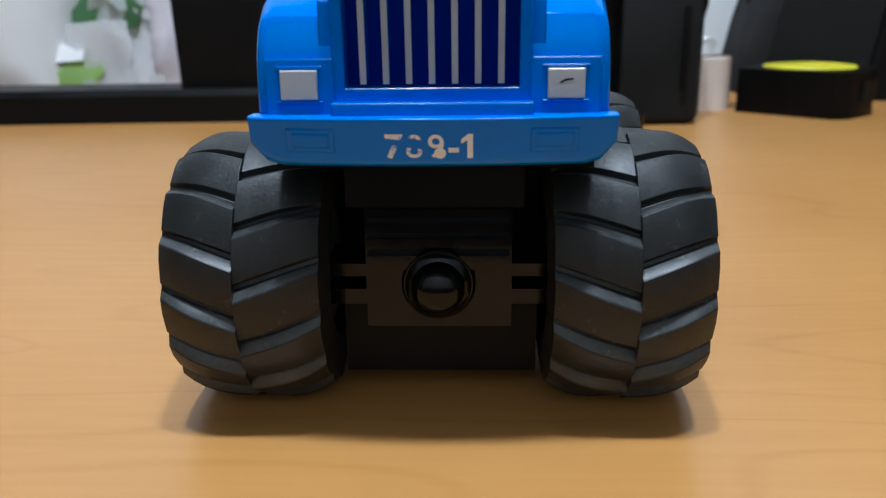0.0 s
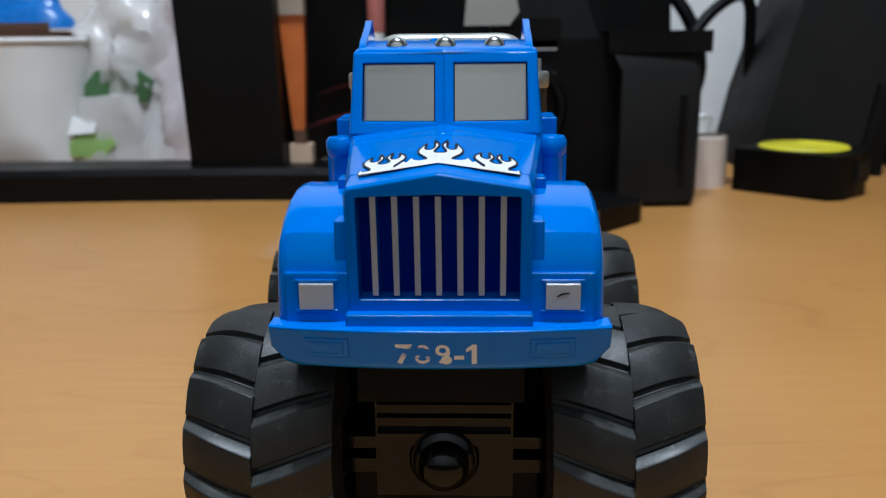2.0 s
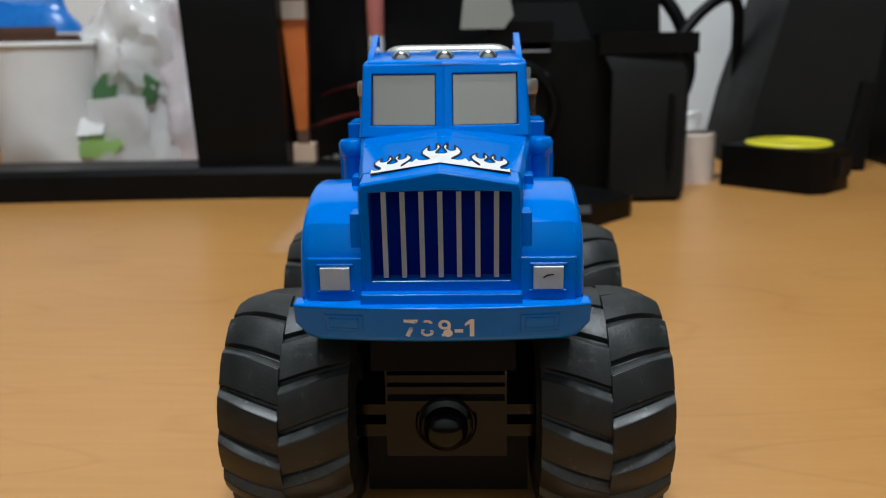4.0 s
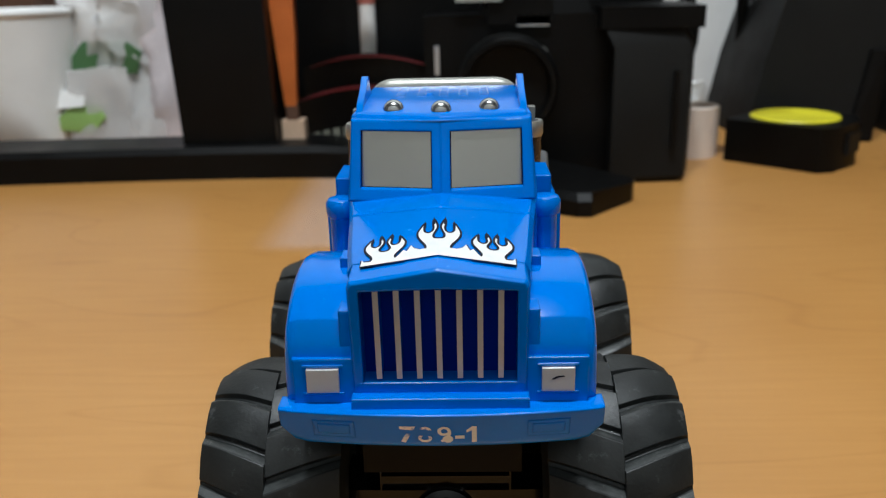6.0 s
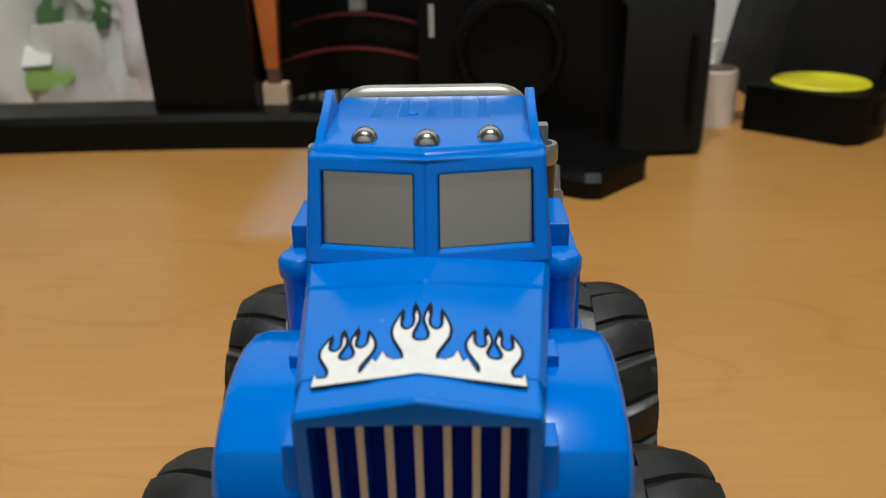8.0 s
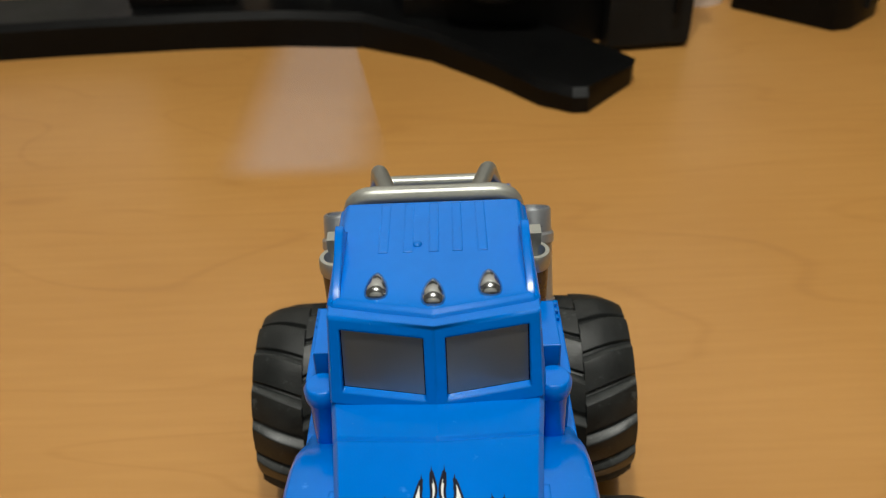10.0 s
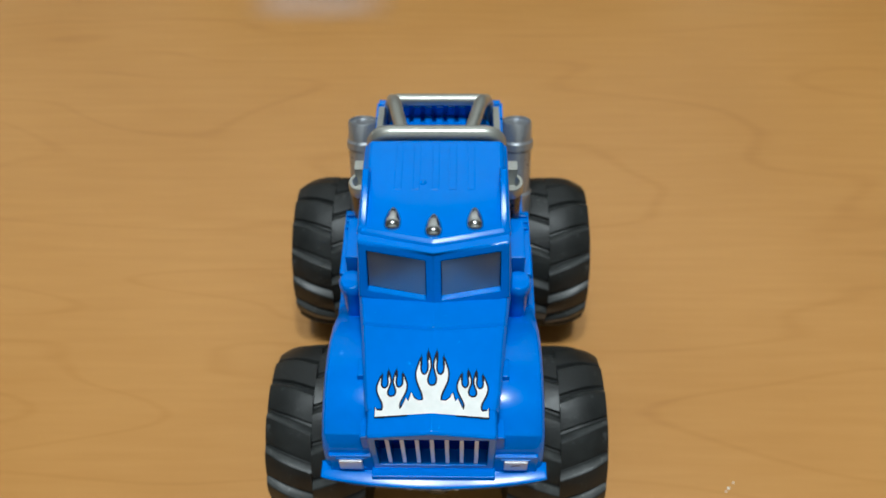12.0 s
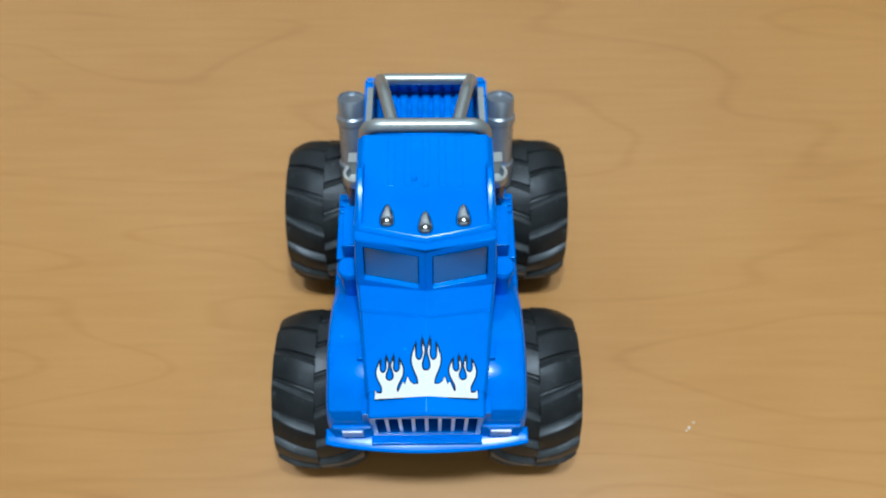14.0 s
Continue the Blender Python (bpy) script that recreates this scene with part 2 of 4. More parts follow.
def loft(rings, bevel=0.5, segments=2, bm=None, angle=25):
    own = bmesh.new()
    vs = [[own.verts.new(p) for p in r] for r in rings]
    n = len(rings[0])
    for a, b in zip(vs, vs[1:]):
        for i in range(n):
            own.faces.new((a[i], a[(i + 1) % n], b[(i + 1) % n], b[i]))
    own.faces.new(vs[0]), own.faces.new(vs[-1])
    soften(own, bevel, segments, angle)
    return join(bm, own)


def lathe(profile, centre=(0, 0, 0), axis="z", steps=28, bm=None):
    """Turns (radius, height) rows round an axis; the ends close at radius 0 or with a cap."""
    own = bmesh.new()
    rings = []
    for r, h in profile:
        ring = []
        for k in range(steps if r > 1e-4 else 1):
            a = 2 * math.pi * k / steps
            p = {"z": (r * math.cos(a), r * math.sin(a), h), "y": (r * math.cos(a), h, r * math.sin(a)), "x": (h, r * math.cos(a), r * math.sin(a))}[axis]
            ring.append(own.verts.new(Vector(centre) + Vector(p)))
        rings.append(ring)
    for a, b in zip(rings, rings[1:]):
        for k in range(steps):
            j = (k + 1) % steps
            if len(a) == 1 and len(b) == 1:
                continue
            if len(a) == 1:
                own.faces.new((a[0], b[k], b[j]))
            elif len(b) == 1:
                own.faces.new((a[k], b[0], a[j]))
            else:
                own.faces.new((a[k], b[k], b[j], a[j]))
    for ring in (rings[0], rings[-1]):
        if len(ring) > 1:
            own.faces.new(ring)
    return join(bm, own)


def rounded_path(points, radius, steps=6):
    """The corner points of a polyline, with its corners rounded."""
    pts = [Vector(p) for p in points]
    out = [pts[0]]
    for a, b, c in zip(pts, pts[1:], pts[2:]):
        r = min(radius, (b - a).length * 0.49, (c - b).length * 0.49)
        p, q = b + (a - b).normalized() * r, b + (c - b).normalized() * r
        for k in range(steps + 1):
            s = k / steps
            out.append(p * (1 - s) ** 2 + b * 2 * s * (1 - s) + q * s * s)
    return out + [pts[-1]]


def tube(points, radius, steps=14, bm=None, flat=1.0):
    own = bmesh.new()
    pts = [Vector(p) for p in points]
    rings, up = [], None
    for i, p in enumerate(pts):
        d = (pts[min(i + 1, len(pts) - 1)] - pts[max(i - 1, 0)]).normalized()
        if up is None:
            up = Vector((0, 0, 1)) if abs(d.z) < 0.9 else Vector((0, 1, 0))
        u = (up - d * up.dot(d)).normalized()
        w = d.cross(u)
        up = u
        rings.append([own.verts.new(p + (u * math.cos(2 * math.pi * k / steps) * flat + w * math.sin(2 * math.pi * k / steps)) * radius) for k in range(steps)])
    for a, b in zip(rings, rings[1:]):
        for k in range(steps):
            own.faces.new((a[k], a[(k + 1) % steps], b[(k + 1) % steps], b[k]))
    own.faces.new(rings[0]), own.faces.new(rings[-1])
    return join(bm, own)


def both(build, mat, name, parent, label="", smooth=35):
    """The same part on both sides of the truck."""
    for s in (-1, 1):
        part(name, build(s), mat, parent, label, smooth)


def sided(s, bm):
    if s < 0:
        bm.transform(Matrix.Diagonal((-1, 1, 1, 1)))
    return bm


# ---- the room ----
desk = thing("desk", "wide desk with a cherry-coloured wood laminate top", "desk")
part("desktop", box(-1000, 1000, -118, 900, -28, 0, 2), M_WOOD, desk, "orange-brown wood laminate with fine grain")
for dx in (-940, 940):
    for dy in (-80, 850):
        part("leg", box(dx - 25, dx + 25, dy - 25, dy + 25, -750, -28, 2), M_GREY, desk)


def slab(name, x0, x1, y0, y1, z0, z1, mat, label, category):
    return tagged(part(name, box(x0, x1, y0, y1, z0, z1, 0), mat, smooth=0), label, category, kind="structure")


# Unseen floor, dark so that the panes reflect little.
slab("floor", -2200, 2200, -1600, 1100, -850, -750, M_FLOOR, "unseen floor, kept dark for the windscreen reflections", "floor")
slab("wall_north", -2200, 2200, 1000, 1100, -750, 1700, M_WALL, "off-white painted wall behind the desk", "wall")
# Unseen wall, set close and pale for the windscreen to reflect.
slab("wall_south", -2200, 2200, -1600, -1500, 100, 1700, M_DIM, "unseen cream wall facing the desk, set close for reflections", "wall")
# Unseen panel added below the wall to darken the pane reflections.
slab("dark_reflected_panel", -2200, 2200, -1600, -1490, -750, 100, M_FLOOR, "unseen dark panel added for the windscreen to reflect", "wall")
# Unseen sides and ceiling close the room and add little fill.
slab("wall_west", -2200, -2100, -1500, 1000, -750, 1700, M_ROOM, "unseen side wall, toned dark to limit bounced light", "wall")
slab("wall_east", 2100, 2200, -1500, 1000, -750, 1700, M_ROOM, "unseen side wall, toned dark to limit bounced light", "wall")
slab("ceiling", -2200, 2200, -1600, 1100, 1700, 1800, M_ROOM, "unseen ceiling, toned dark to limit bounced light", "ceiling")

# ---- the toy truck ----
truck = thing("toy_truck", "blue plastic toy monster truck with silver trim and huge black tyres", "toy truck")
FRONT_AXLE, REAR_AXLE, AXLE_Z, TYRE_R = 1.5, 72.6, 26.4, 26.5


def hood_z(x, y):
    """The hood's top: a low gable that rises towards the windscreen."""
    return 87.0 + (y + 23) * 0.125 - 0.15 * abs(x)


def hood_half(y):
    return 15.6 + (y + 27) * 0.125


def tyre_profile(x):
    """Tread radius across the tyre; x from its inner to its outer side."""
    q = (x - 34.5) / 14.5
    return TYRE_R - 0.5 * q * q - 5.6 * max(0, abs(q) - 0.28) ** 2.4


def tyre_mesh():
    """Two rings of slanted paddle lugs that meet in a stepped chevron."""
    bm = bmesh.new()
    lugs = 15
    steps = ((0.0, 0.25), (0.03, 0.45), (0.30, 0.25), (0.72, -0.75), (0.75, -1.9), (0.83, -1.8), (0.86, -1.3))
    for half, (xa, xb) in enumerate(((35.2, 49.0), (35.2, 20.6))):
        rows = 7
        grid = []
        for i in range(rows + 1):
            f = i / rows
            x = xa + (xb - xa) * f
            row = []
            for j in range(lugs):
                for g, d in steps:
                    a = 2 * math.pi * (j + g + half * 0.5) / lugs - 0.20 * f
                    edge = 1 - 0.45 * max(0, f - 0.75) * 4
                    r = tyre_profile(x) + (d * edge)
                    row.append(bm.verts.new((x, r * math.sin(a), -r * math.cos(a))))
            grid.append(row)
        n = len(grid[0])
        for a, b in zip(grid, grid[1:]):
            for k in range(n):
                f = bm.faces.new((a[k], a[(k + 1) % n], b[(k + 1) % n], b[k]))
                # The ramps that catch the light take the paler rubber.
                f.material_index = 1 if k % len(steps) == len(steps) - 1 else 0
        # the step down at the chevron's middle, the sidewall and the bead
        sign = 1 if half == 0 else -1
        last = grid[-1]
        for dx, rr in ((0.9, 19.0), (0.6, 15.0), (-1.2, 12.6), (-4.0, 12.0)):
            ring = [bm.verts.new((xb + sign * dx, rr * math.sin(math.atan2(v.co.y, -v.co.z)), -rr * math.cos(math.atan2(v.co.y, -v.co.z)))) for v in last]
            for k in range(n):
                bm.faces.new((last[k], last[(k + 1) % n], ring[(k + 1) % n], ring[k]))
            last = ring
        first = [bm.verts.new((35.2, v.co.y * 0.88, v.co.z * 0.88)) for v in grid[0]]
        for k in range(n):
            bm.faces.new((grid[0][k], grid[0][(k + 1) % n], first[(k + 1) % n], first[k]))
    return bm


def wheels():
    tyre = rim = None
    for yc in (FRONT_AXLE, REAR_AXLE):
        for s in (-1, 1):
            if rim is None:
                rim = part("wheel", lathe([(0, 22), (11.8, 22), (12.4, 24), (12.4, 44), (10.5, 45.5), (9.5, 41), (4, 40), (3.2, 43), (0, 43.5)], axis="x"), M_GUN, truck, "dull silver wheel with a black rubber tyre")
                tyre = part("tyre", tyre_mesh(), [M_RUBBER, M_RUBBER_LIT_WORN], rim, "black rubber tyre with chevron paddle lugs", 20)
                w = rim
            else:
                w = new("wheel", rim.data)
                w.parent = truck
                tagged(w, "dull silver wheel with a black rubber tyre")
                c = new("tyre", tyre.data)
                c.parent = w
                tagged(c, "black rubber tyre with chevron paddle lugs")
            w.location = (s * (1.4 if yc > 30 else 0.2) * MM, yc * MM, AXLE_Z * MM)
            w.rotation_euler = (radians(-4.5 if s > 0 else -8) + (0.4 if yc > 30 else 0), 0, 0)
            if s < 0:
                w.rotation_euler = (w.rotation_euler[0], 0, 0)
                w.scale = (-1, 1, 1)


wheels()

# running gear below the body
gear = box(-13.8, 13.8, -10, 8, 17, 45, 0.6)
gearbox = part("gearbox", gear, M_BLACK, truck, "glossy black ribbed gearbox cover")
for z in (29.2, 33.5, 36.3, 39.1, 42.0):
    part("rib", box(-13.3, 13.3, -12.2, -9.6, z, z + (2.6 if z < 30 else 1.7), 0.4), M_BLACK, gearbox)
part("knob", lathe([(6.2, -10), (6.2, -13.2), (5.4, -13.8), (5.0, -14.0), (5.0, -15.2), (4.6, -16.6), (3.6, -17.7), (2.0, -18.4), (0, -18.6)], (0, 0, 26.3), "y"), M_BLACK, gearbox, "domed black knob")
part("collar", lathe([(7.0, -9), (7.0, -11.9), (6.5, -12.4), (6.2, -12.4), (6.2, -9)], (0, 0, 26.3), "y"), M_BLACK, gearbox)
both(lambda s: sided(s, box(13, 22, -8, 6, 26.5, 29, 0.4, bm=box(13, 22, -7, 5, 20.5, 23.5, 0.4))), M_BLACK, "axle_arm", truck)
part("axle", lathe([(2.2, -44), (2.2, 44)], (0, FRONT_AXLE, AXLE_Z), "x"), M_BLACK, truck)
part("axle", lathe([(2.2, -44), (2.2, 44)], (0, REAR_AXLE, AXLE_Z), "x"), M_BLACK, truck)
# The wheel-well and low rear blocks are added to keep the underside dark.
for name, spec in (("chassis", (-15, 15, -24, 88, 44, 61)), ("rear_gearbox", (-13, 13, 60, 86, 14, 46)), ("drive_shaft_cover", (-9, 9, 4, 66, 20, 46)), ("crossmember", (-27, 27, -20, -16.5, 50, 60)), ("dark_well_filler", (-22, 22, 14, 34, 20, 60)), ("sump", (-19, 19, -5, 40, 5.5, 21)), ("dark_rear_filler", (-19, 19, 52, 84, 7, 20))):
    part(name, box(*spec, 0.8), M_DARK, truck, "black plastic")

# hood with its gable, nose and panel line
rings = []
for y in (-20.6, -14.0, -1.0, -0.55, 0.0, 4.0, 12.5):
    h = hood_half(y)
    dip = 0.5 if y == -0.55 else 0.0
    back = 3.2 * (y > -1.2)

    def sweep(x, y=y, back=back):
        return y + back * abs(x) / 20.0

    def crown(x, y=y, dip=dip):
        return hood_z(x, sweep(x)) - dip
    ring = [(-h, sweep(h), 60), (-h, sweep(h), crown(h) - 1.4), (-h + 0.9, sweep(h), crown(h)), (-h * 0.5, sweep(h * 0.5), crown(h * 0.5)),
            (0, y, crown(0)), (h * 0.5, sweep(h * 0.5), crown(h * 0.5)), (h - 0.9, sweep(h), crown(h)), (h, sweep(h), crown(h) - 1.4), (h, sweep(h), 60)]
    rings.append(ring)
hood = part("hood", loft(rings, 0), M_BLUE, truck, "blue hood with a low centre ridge", 12)


def nose_y(z):
    return -27.4 + (84 - z) * 0.075


# grille shell: an outer gable frame round a recessed opening
def shell():
    bm = bmesh.new()
    outer = [(-15.9, 61.5), (15.9, 61.5), (15.9, 82.9), (15.4, 83.9), (0, 86.4), (-15.4, 83.9), (-15.9, 82.9)]
    inner = [(-13.9, 64.0), (13.9, 64.0), (13.9, 82.0), (13.6, 82.2), (0, 82.6), (-13.6, 82.2), (-13.9, 82.0)]
    back = [(x, z) for x, z in outer]

    def row(pts, dy):
        return [bm.verts.new((x, nose_y(z) + dy, z)) for x, z in pts]
    top = [bm.verts.new((x, -20.4 if z > 82 else -20, z + (0.9 if z > 82 else 0))) for x, z in back]
    o0, o1, i1, i2 = row(outer, 0.7), row([(x * 0.975, z - (0.45 if z > 80 else -0.3)) for x, z in outer], 0), row(inner, 0), row(inner, 4.6)
    n = len(outer)
    for a, b in ((top, o0), (o0, o1), (o1, i1), (i1, i2)):
        for k in range(n):
            bm.faces.new((a[k], a[(k + 1) % n], b[(k + 1) % n], b[k]))
    # The recess floor takes the blue that holds the shade.
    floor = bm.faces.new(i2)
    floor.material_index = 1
    bm.faces.new(top)
    return bm


grille = part("grille_shell", shell(), [M_BLUE, M_BLUE_SHADE], truck, "blue gabled grille surround", 14)
for k in range(-3, 4):
    x = k * 3.66
    slat = prism([(x - 0.50, nose_y(64.6) + 0.5), (x + 0.50, nose_y(64.6) + 0.5), (x + 0.56, nose_y(64.6) + 4.7), (x - 0.56, nose_y(64.6) + 4.7)], 64.6, 82.2, "z", 0.12, 1)
    for v in slat.verts:
        v.co.y += nose_y(v.co.z) - nose_y(64.6)
    for f in slat.faces:
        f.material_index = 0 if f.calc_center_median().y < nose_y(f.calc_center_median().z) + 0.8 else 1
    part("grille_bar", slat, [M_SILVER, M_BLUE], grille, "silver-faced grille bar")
# bumper, bowed in plan, with rounded lower corners
def bumper_y(x, z):
    return -27.8 - 2.7 * (1 - (x / 30) ** 2) + (59.9 - z) * 0.33


def bumper():
    bm = bmesh.new()
    front, back, n = [], [], 24
    for i in range(n + 1):
        x = -29.6 + 59.2 * i / n
        e = max(0, abs(x) - 25.0) / 4.6
        low, high = 51.6 + 3.4 * e ** 2.2, 59.9
        zs = [low, low + 0.6, *[low + (high - low) * q for q in (0.2, 0.32, 0.44, 0.56, 0.68, 0.8, 0.9)], high - 0.35, high]
        last = len(zs) - 1
        front.append([bm.verts.new((x, bumper_y(x, z) + (0.7 if k in (0, last) else 0.0) + 1.2 * max(0, e - 0.8), z)) for k, z in enumerate(zs)])
        back.append([bm.verts.new((x, -23.0, z)) for z in (low, high)])
    for a, b, c, d in zip(front, front[1:], back, back[1:]):
        for k in range(last):
            bm.faces.new((a[k], b[k], b[k + 1], a[k + 1]))
        bm.faces.new((a[last], b[last], d[1], c[1])), bm.faces.new((a[0], b[0], d[0], c[0])), bm.faces.new((c[0], d[0], d[1], c[1]))
    for f, c in ((front[0], back[0]), (front[-1], back[-1])):
        bm.faces.new([*f, c[1], c[0]])
    return bm


front_bumper = part("bumper", bumper(), M_BLUE, truck, "blue bowed front bumper with worn white number", 40)
def raised(s, x0, x1, z0, z1, proud, n=6):
    rings = []
    for i in range(n + 1):
        x = x0 + (x1 - x0) * i / n
        rings.append([(s * x, bumper_y(x, z0) - proud, z0), (s * x, bumper_y(x, (z0 + z1) / 2) - proud, (z0 + z1) / 2), (s * x, bumper_y(x, z1) - proud, z1), (s * x, bumper_y(x, z1) + 0.4, z1), (s * x, bumper_y(x, z0) + 0.4, z0)])
    return loft(rings, 0)


both(lambda s: raised(s, 15.6, 23.4, 54.0, 58.0, 0.10), M_BLUE, "embossed_plate", front_bumper)
both(lambda s: raised(s, 16.5, 22.5, 54.8, 57.2, 0.17), M_BLUE, "plate_centre", front_bumper)
part("ledge", box(-16.0, 16.0, -28.2, -23, 59.7, 61.9, 0.7, 3), M_BLUE, truck)
both(lambda s: sided(s, box(15.6, 26.8, -25.6, -19, 59.5, 68.7, 0.9, 3)), M_BLUE, "lamp_housing", truck)
both(lambda s: sided(s, box(18.3, 24.2, -26.3, -24.6, 62.3, 66.9, 0.45, 3)), M_LAMP, "headlight", truck, "scratched silver rectangular headlight")
both(lambda s: sided(s, box(17.5, 25.0, -25.9, -24.6, 61.6, 62.1, 0.2, bm=box(17.5, 25.0, -25.9, -24.6, 67.1, 67.6, 0.2))), M_BLUE, "lamp_lip", truck)
part("scratch", prism([(20.0, 64.7), (20.4, 64.6), (21.2, 65.0), (22.4, 65.2), (22.2, 65.4), (21.0, 65.3)], -26.36, -26.2, "y", 0), M_INK, truck, "dark scratch in the silver paint", 0)

FENDER = [(-24.8, 60), (-24.8, 68.2), (-24.2, 71.8), (-22.6, 75.2), (-18.6, 78.0), (-14, 79.8), (-8.5, 80.8), (-3, 80.8), (3, 79.6), (9, 76.8), (14, 73), (18, 69.4), (22, 67.2), (22, 60)]


def fender(s):
    bm = loft([[(s * 15, y, z) for y, z in FENDER], [(s * 25.8, y, z) for y, z in FENDER], [(s * 27.3, y + 0.3 * (y < 0), z - 0.5 * (z > 61)) for y, z in FENDER], [(s * 28.0, y + 0.6 * (y < 0), z - 1.3 * (z > 61)) for y, z in FENDER], [(s * 28.4, y + 1.0 * (y < 0), z - 2.8 * (z > 61)) for y, z in FENDER], [(s * 28.5, y + 1.2 * (y < 0), z - 5 * (z > 66)) for y, z in FENDER]], 0)
    return bm


both(fender, M_BLUE, "fender", truck, "blue rounded front fender", 28)
both(lambda s: sided(s, box(15.4, 18.0, -24.4, -19, 69, 77.5, 0.4)), M_BLUE, "bracket", truck)
both(lambda s: sided(s, box(16.5, 19.3, -10, -5, 78, 82.5, 0.5)), M_BLUE, "hood_catch", truck)

# cab
def plan(xo, yc, yo, yb, z):
    return [(0, yc, z), (xo * 0.5, (yc + yo) / 2, z), (xo - 1.0, yo, z), (xo, yo + 1.2, z), (xo, yb, z), (-xo, yb, z), (-xo, yo + 1.2, z), (-xo + 1.0, yo, z), (-xo * 0.5, (yc + yo) / 2, z)]


def wind_y(x, z):
    """The windscreen frame's face: a shallow V that leans back."""
    return 7.6 + 0.21 * abs(x) + (z - 89) * 0.33


cab = bmesh.new()
levels = ((61, 20.6, 86), (86.5, 20.6, 86.5), (89.5, 20.5, 89.5), (97, 19.9, 97), (103.6, 19.3, 103.6))
loft([plan(xo, wind_y(0, max(z, 87)) + 1.7, wind_y(xo, max(z, 87)) + 1.7, 48, z) for z, xo, _ in levels], 0, bm=cab)
cab_shell = part("cab", cab, M_BLUE, truck, "blue cab with a split windscreen", 25)


def surround():
    """A frame with two openings, proud of the cab's face."""
    bm = bmesh.new()
    for s in (-1, 1):
        outer = [(0, 88.2), (19.9, 88.2), (19.2, 104.9), (0, 104.9)]
        inner = [(1.9, 91.1), (17.3, 90.9), (17.1, 102.7), (1.9, 102.8)]

        def row(pts, dy):
            return [bm.verts.new((s * x, wind_y(x, z) + dy, z)) for x, z in pts]
        back, edge, face, lip, deep = row(outer, 2.0), row([(x, z) for x, z in outer], -0.9), row([(x * 0.985, z + (0.35 if z < 95 else -0.35)) for x, z in outer], -1.3), row(inner, -1.3), row([(x + (0.15 if x < 5 else -0.15), z + (0.15 if z < 95 else -0.15)) for x, z in inner], 1.2)
        for a, b in ((back, edge), (edge, face), (face, lip), (lip, deep)):
            for k in range(4):
                if not (k == 3 and a is back):
                    bm.faces.new((a[k], a[(k + 1) % 4], b[(k + 1) % 4], b[k]))
    bmesh.ops.remove_doubles(bm, verts=bm.verts, dist=0.01)
    return bm


part("windscreen_frame", surround(), M_BLUE, cab_shell, smooth=20)
for s in (-1, 1):
    bm = bmesh.new()
    ring = [(2.0, 91.0), (17.2, 90.7), (17.2, 102.8), (2.0, 102.9)]
    loft([[(s * x, wind_y(x, 91) + 0.25 + (z - 91) * 0.27, z) for x, z in ring], [(s * x, wind_y(x, 91) + 0.9 + (z - 91) * 0.27, z) for x, z in ring]], 0, bm=bm)
    # Flat black ring that draws the shadow gap between pane and frame.
    edge = bmesh.new()
    lines = [[(s * x, wind_y(x, 91) + 0.19 + (z - 91) * 0.27, z) for x, z in ((1.9 + g, 91.05 + g), (17.25 - g, 90.9 + g), (17.1 - g, 102.75 - g), (1.9 + g, 102.85 - g))] for g in (0.0, 0.24)]
    outer, inner = ([edge.verts.new(p) for p in line] for line in lines)
    for k in range(4):
        edge.faces.new((outer[k], outer[(k + 1) % 4], inner[(k + 1) % 4], inner[k]))
    part("pane_shadow_gap", edge, M_INK, cab_shell, "black ring drawn for the shadow gap round the pane", 0)
    part("windscreen", bm, M_GLASS, cab_shell, "opaque silver-grey painted windscreen pane")

roof = bmesh.new()


def roof_ring(z, xo, inset):
    return plan(xo, 14.0 + inset, 18.0 + inset * 0.9, 48.6, z)


loft([roof_ring(103.4, 19.6, 0), roof_ring(104.8, 19.5, 0), roof_ring(105.4, 19.2, 0.5), roof_ring(105.9, 18.6, 1.6), roof_ring(106.45, 18.3, 5), roof_ring(107.0, 17.7, 11), roof_ring(107.2, 17.2, 16)], 0, bm=roof)
roof_shell = part("roof", roof, M_BLUE, truck, "blue roof with faint ribs", 9)
for x in (-9.6, -4.8, 0.2, 4.8, 9.6):
    part("roof_rib", prism([(x - 1.7, 106.6), (x + 1.7, 106.6), (x + 0.9, 107.31), (x - 0.9, 107.31)], 31, 48.0, "y", 0.25), M_BLUE, roof_shell)
part("moulding_mark", lathe([(1.0, 106.9), (0.9, 107.35), (0.6, 107.62), (0.25, 107.72), (0, 107.74)], (-3.0, 33.6, 0), steps=16), M_BLUE, roof_shell)
both(lambda s: sided(s, prism([(18.6, 105.3), (21.5, 107.3), (27.5, 109.2), (32.6, 111.7), (34.2, 111.7), (36.0, 109.0), (39.0, 107.0), (39.0, 105)], 17.0, 18.5, "x", 0.5, 3)), M_BLUE, "fin", roof_shell, "pointed blue roof fin")
for x, y in ((-10.4, 18.4), (0, 16.2), (10.4, 18.4)):
    bm = lathe([(0, 0), (1.1, 0.12), (1.85, 0.55), (2.25, 1.3), (2.35, 2.0), (2.3, 3.0), (1.95, 4.6), (1.35, 6.2), (0.6, 7.5), (0, 7.9)], (0, 0, 0), "y", 20)
    bm.transform(Matrix.Translation((x, y, 105.7)) @ Matrix.Rotation(radians(3), 4, "X"))
    part("roof_lamp", bm, M_STEEL_DARK, roof_shell, "bullet-shaped chrome roof lamp")

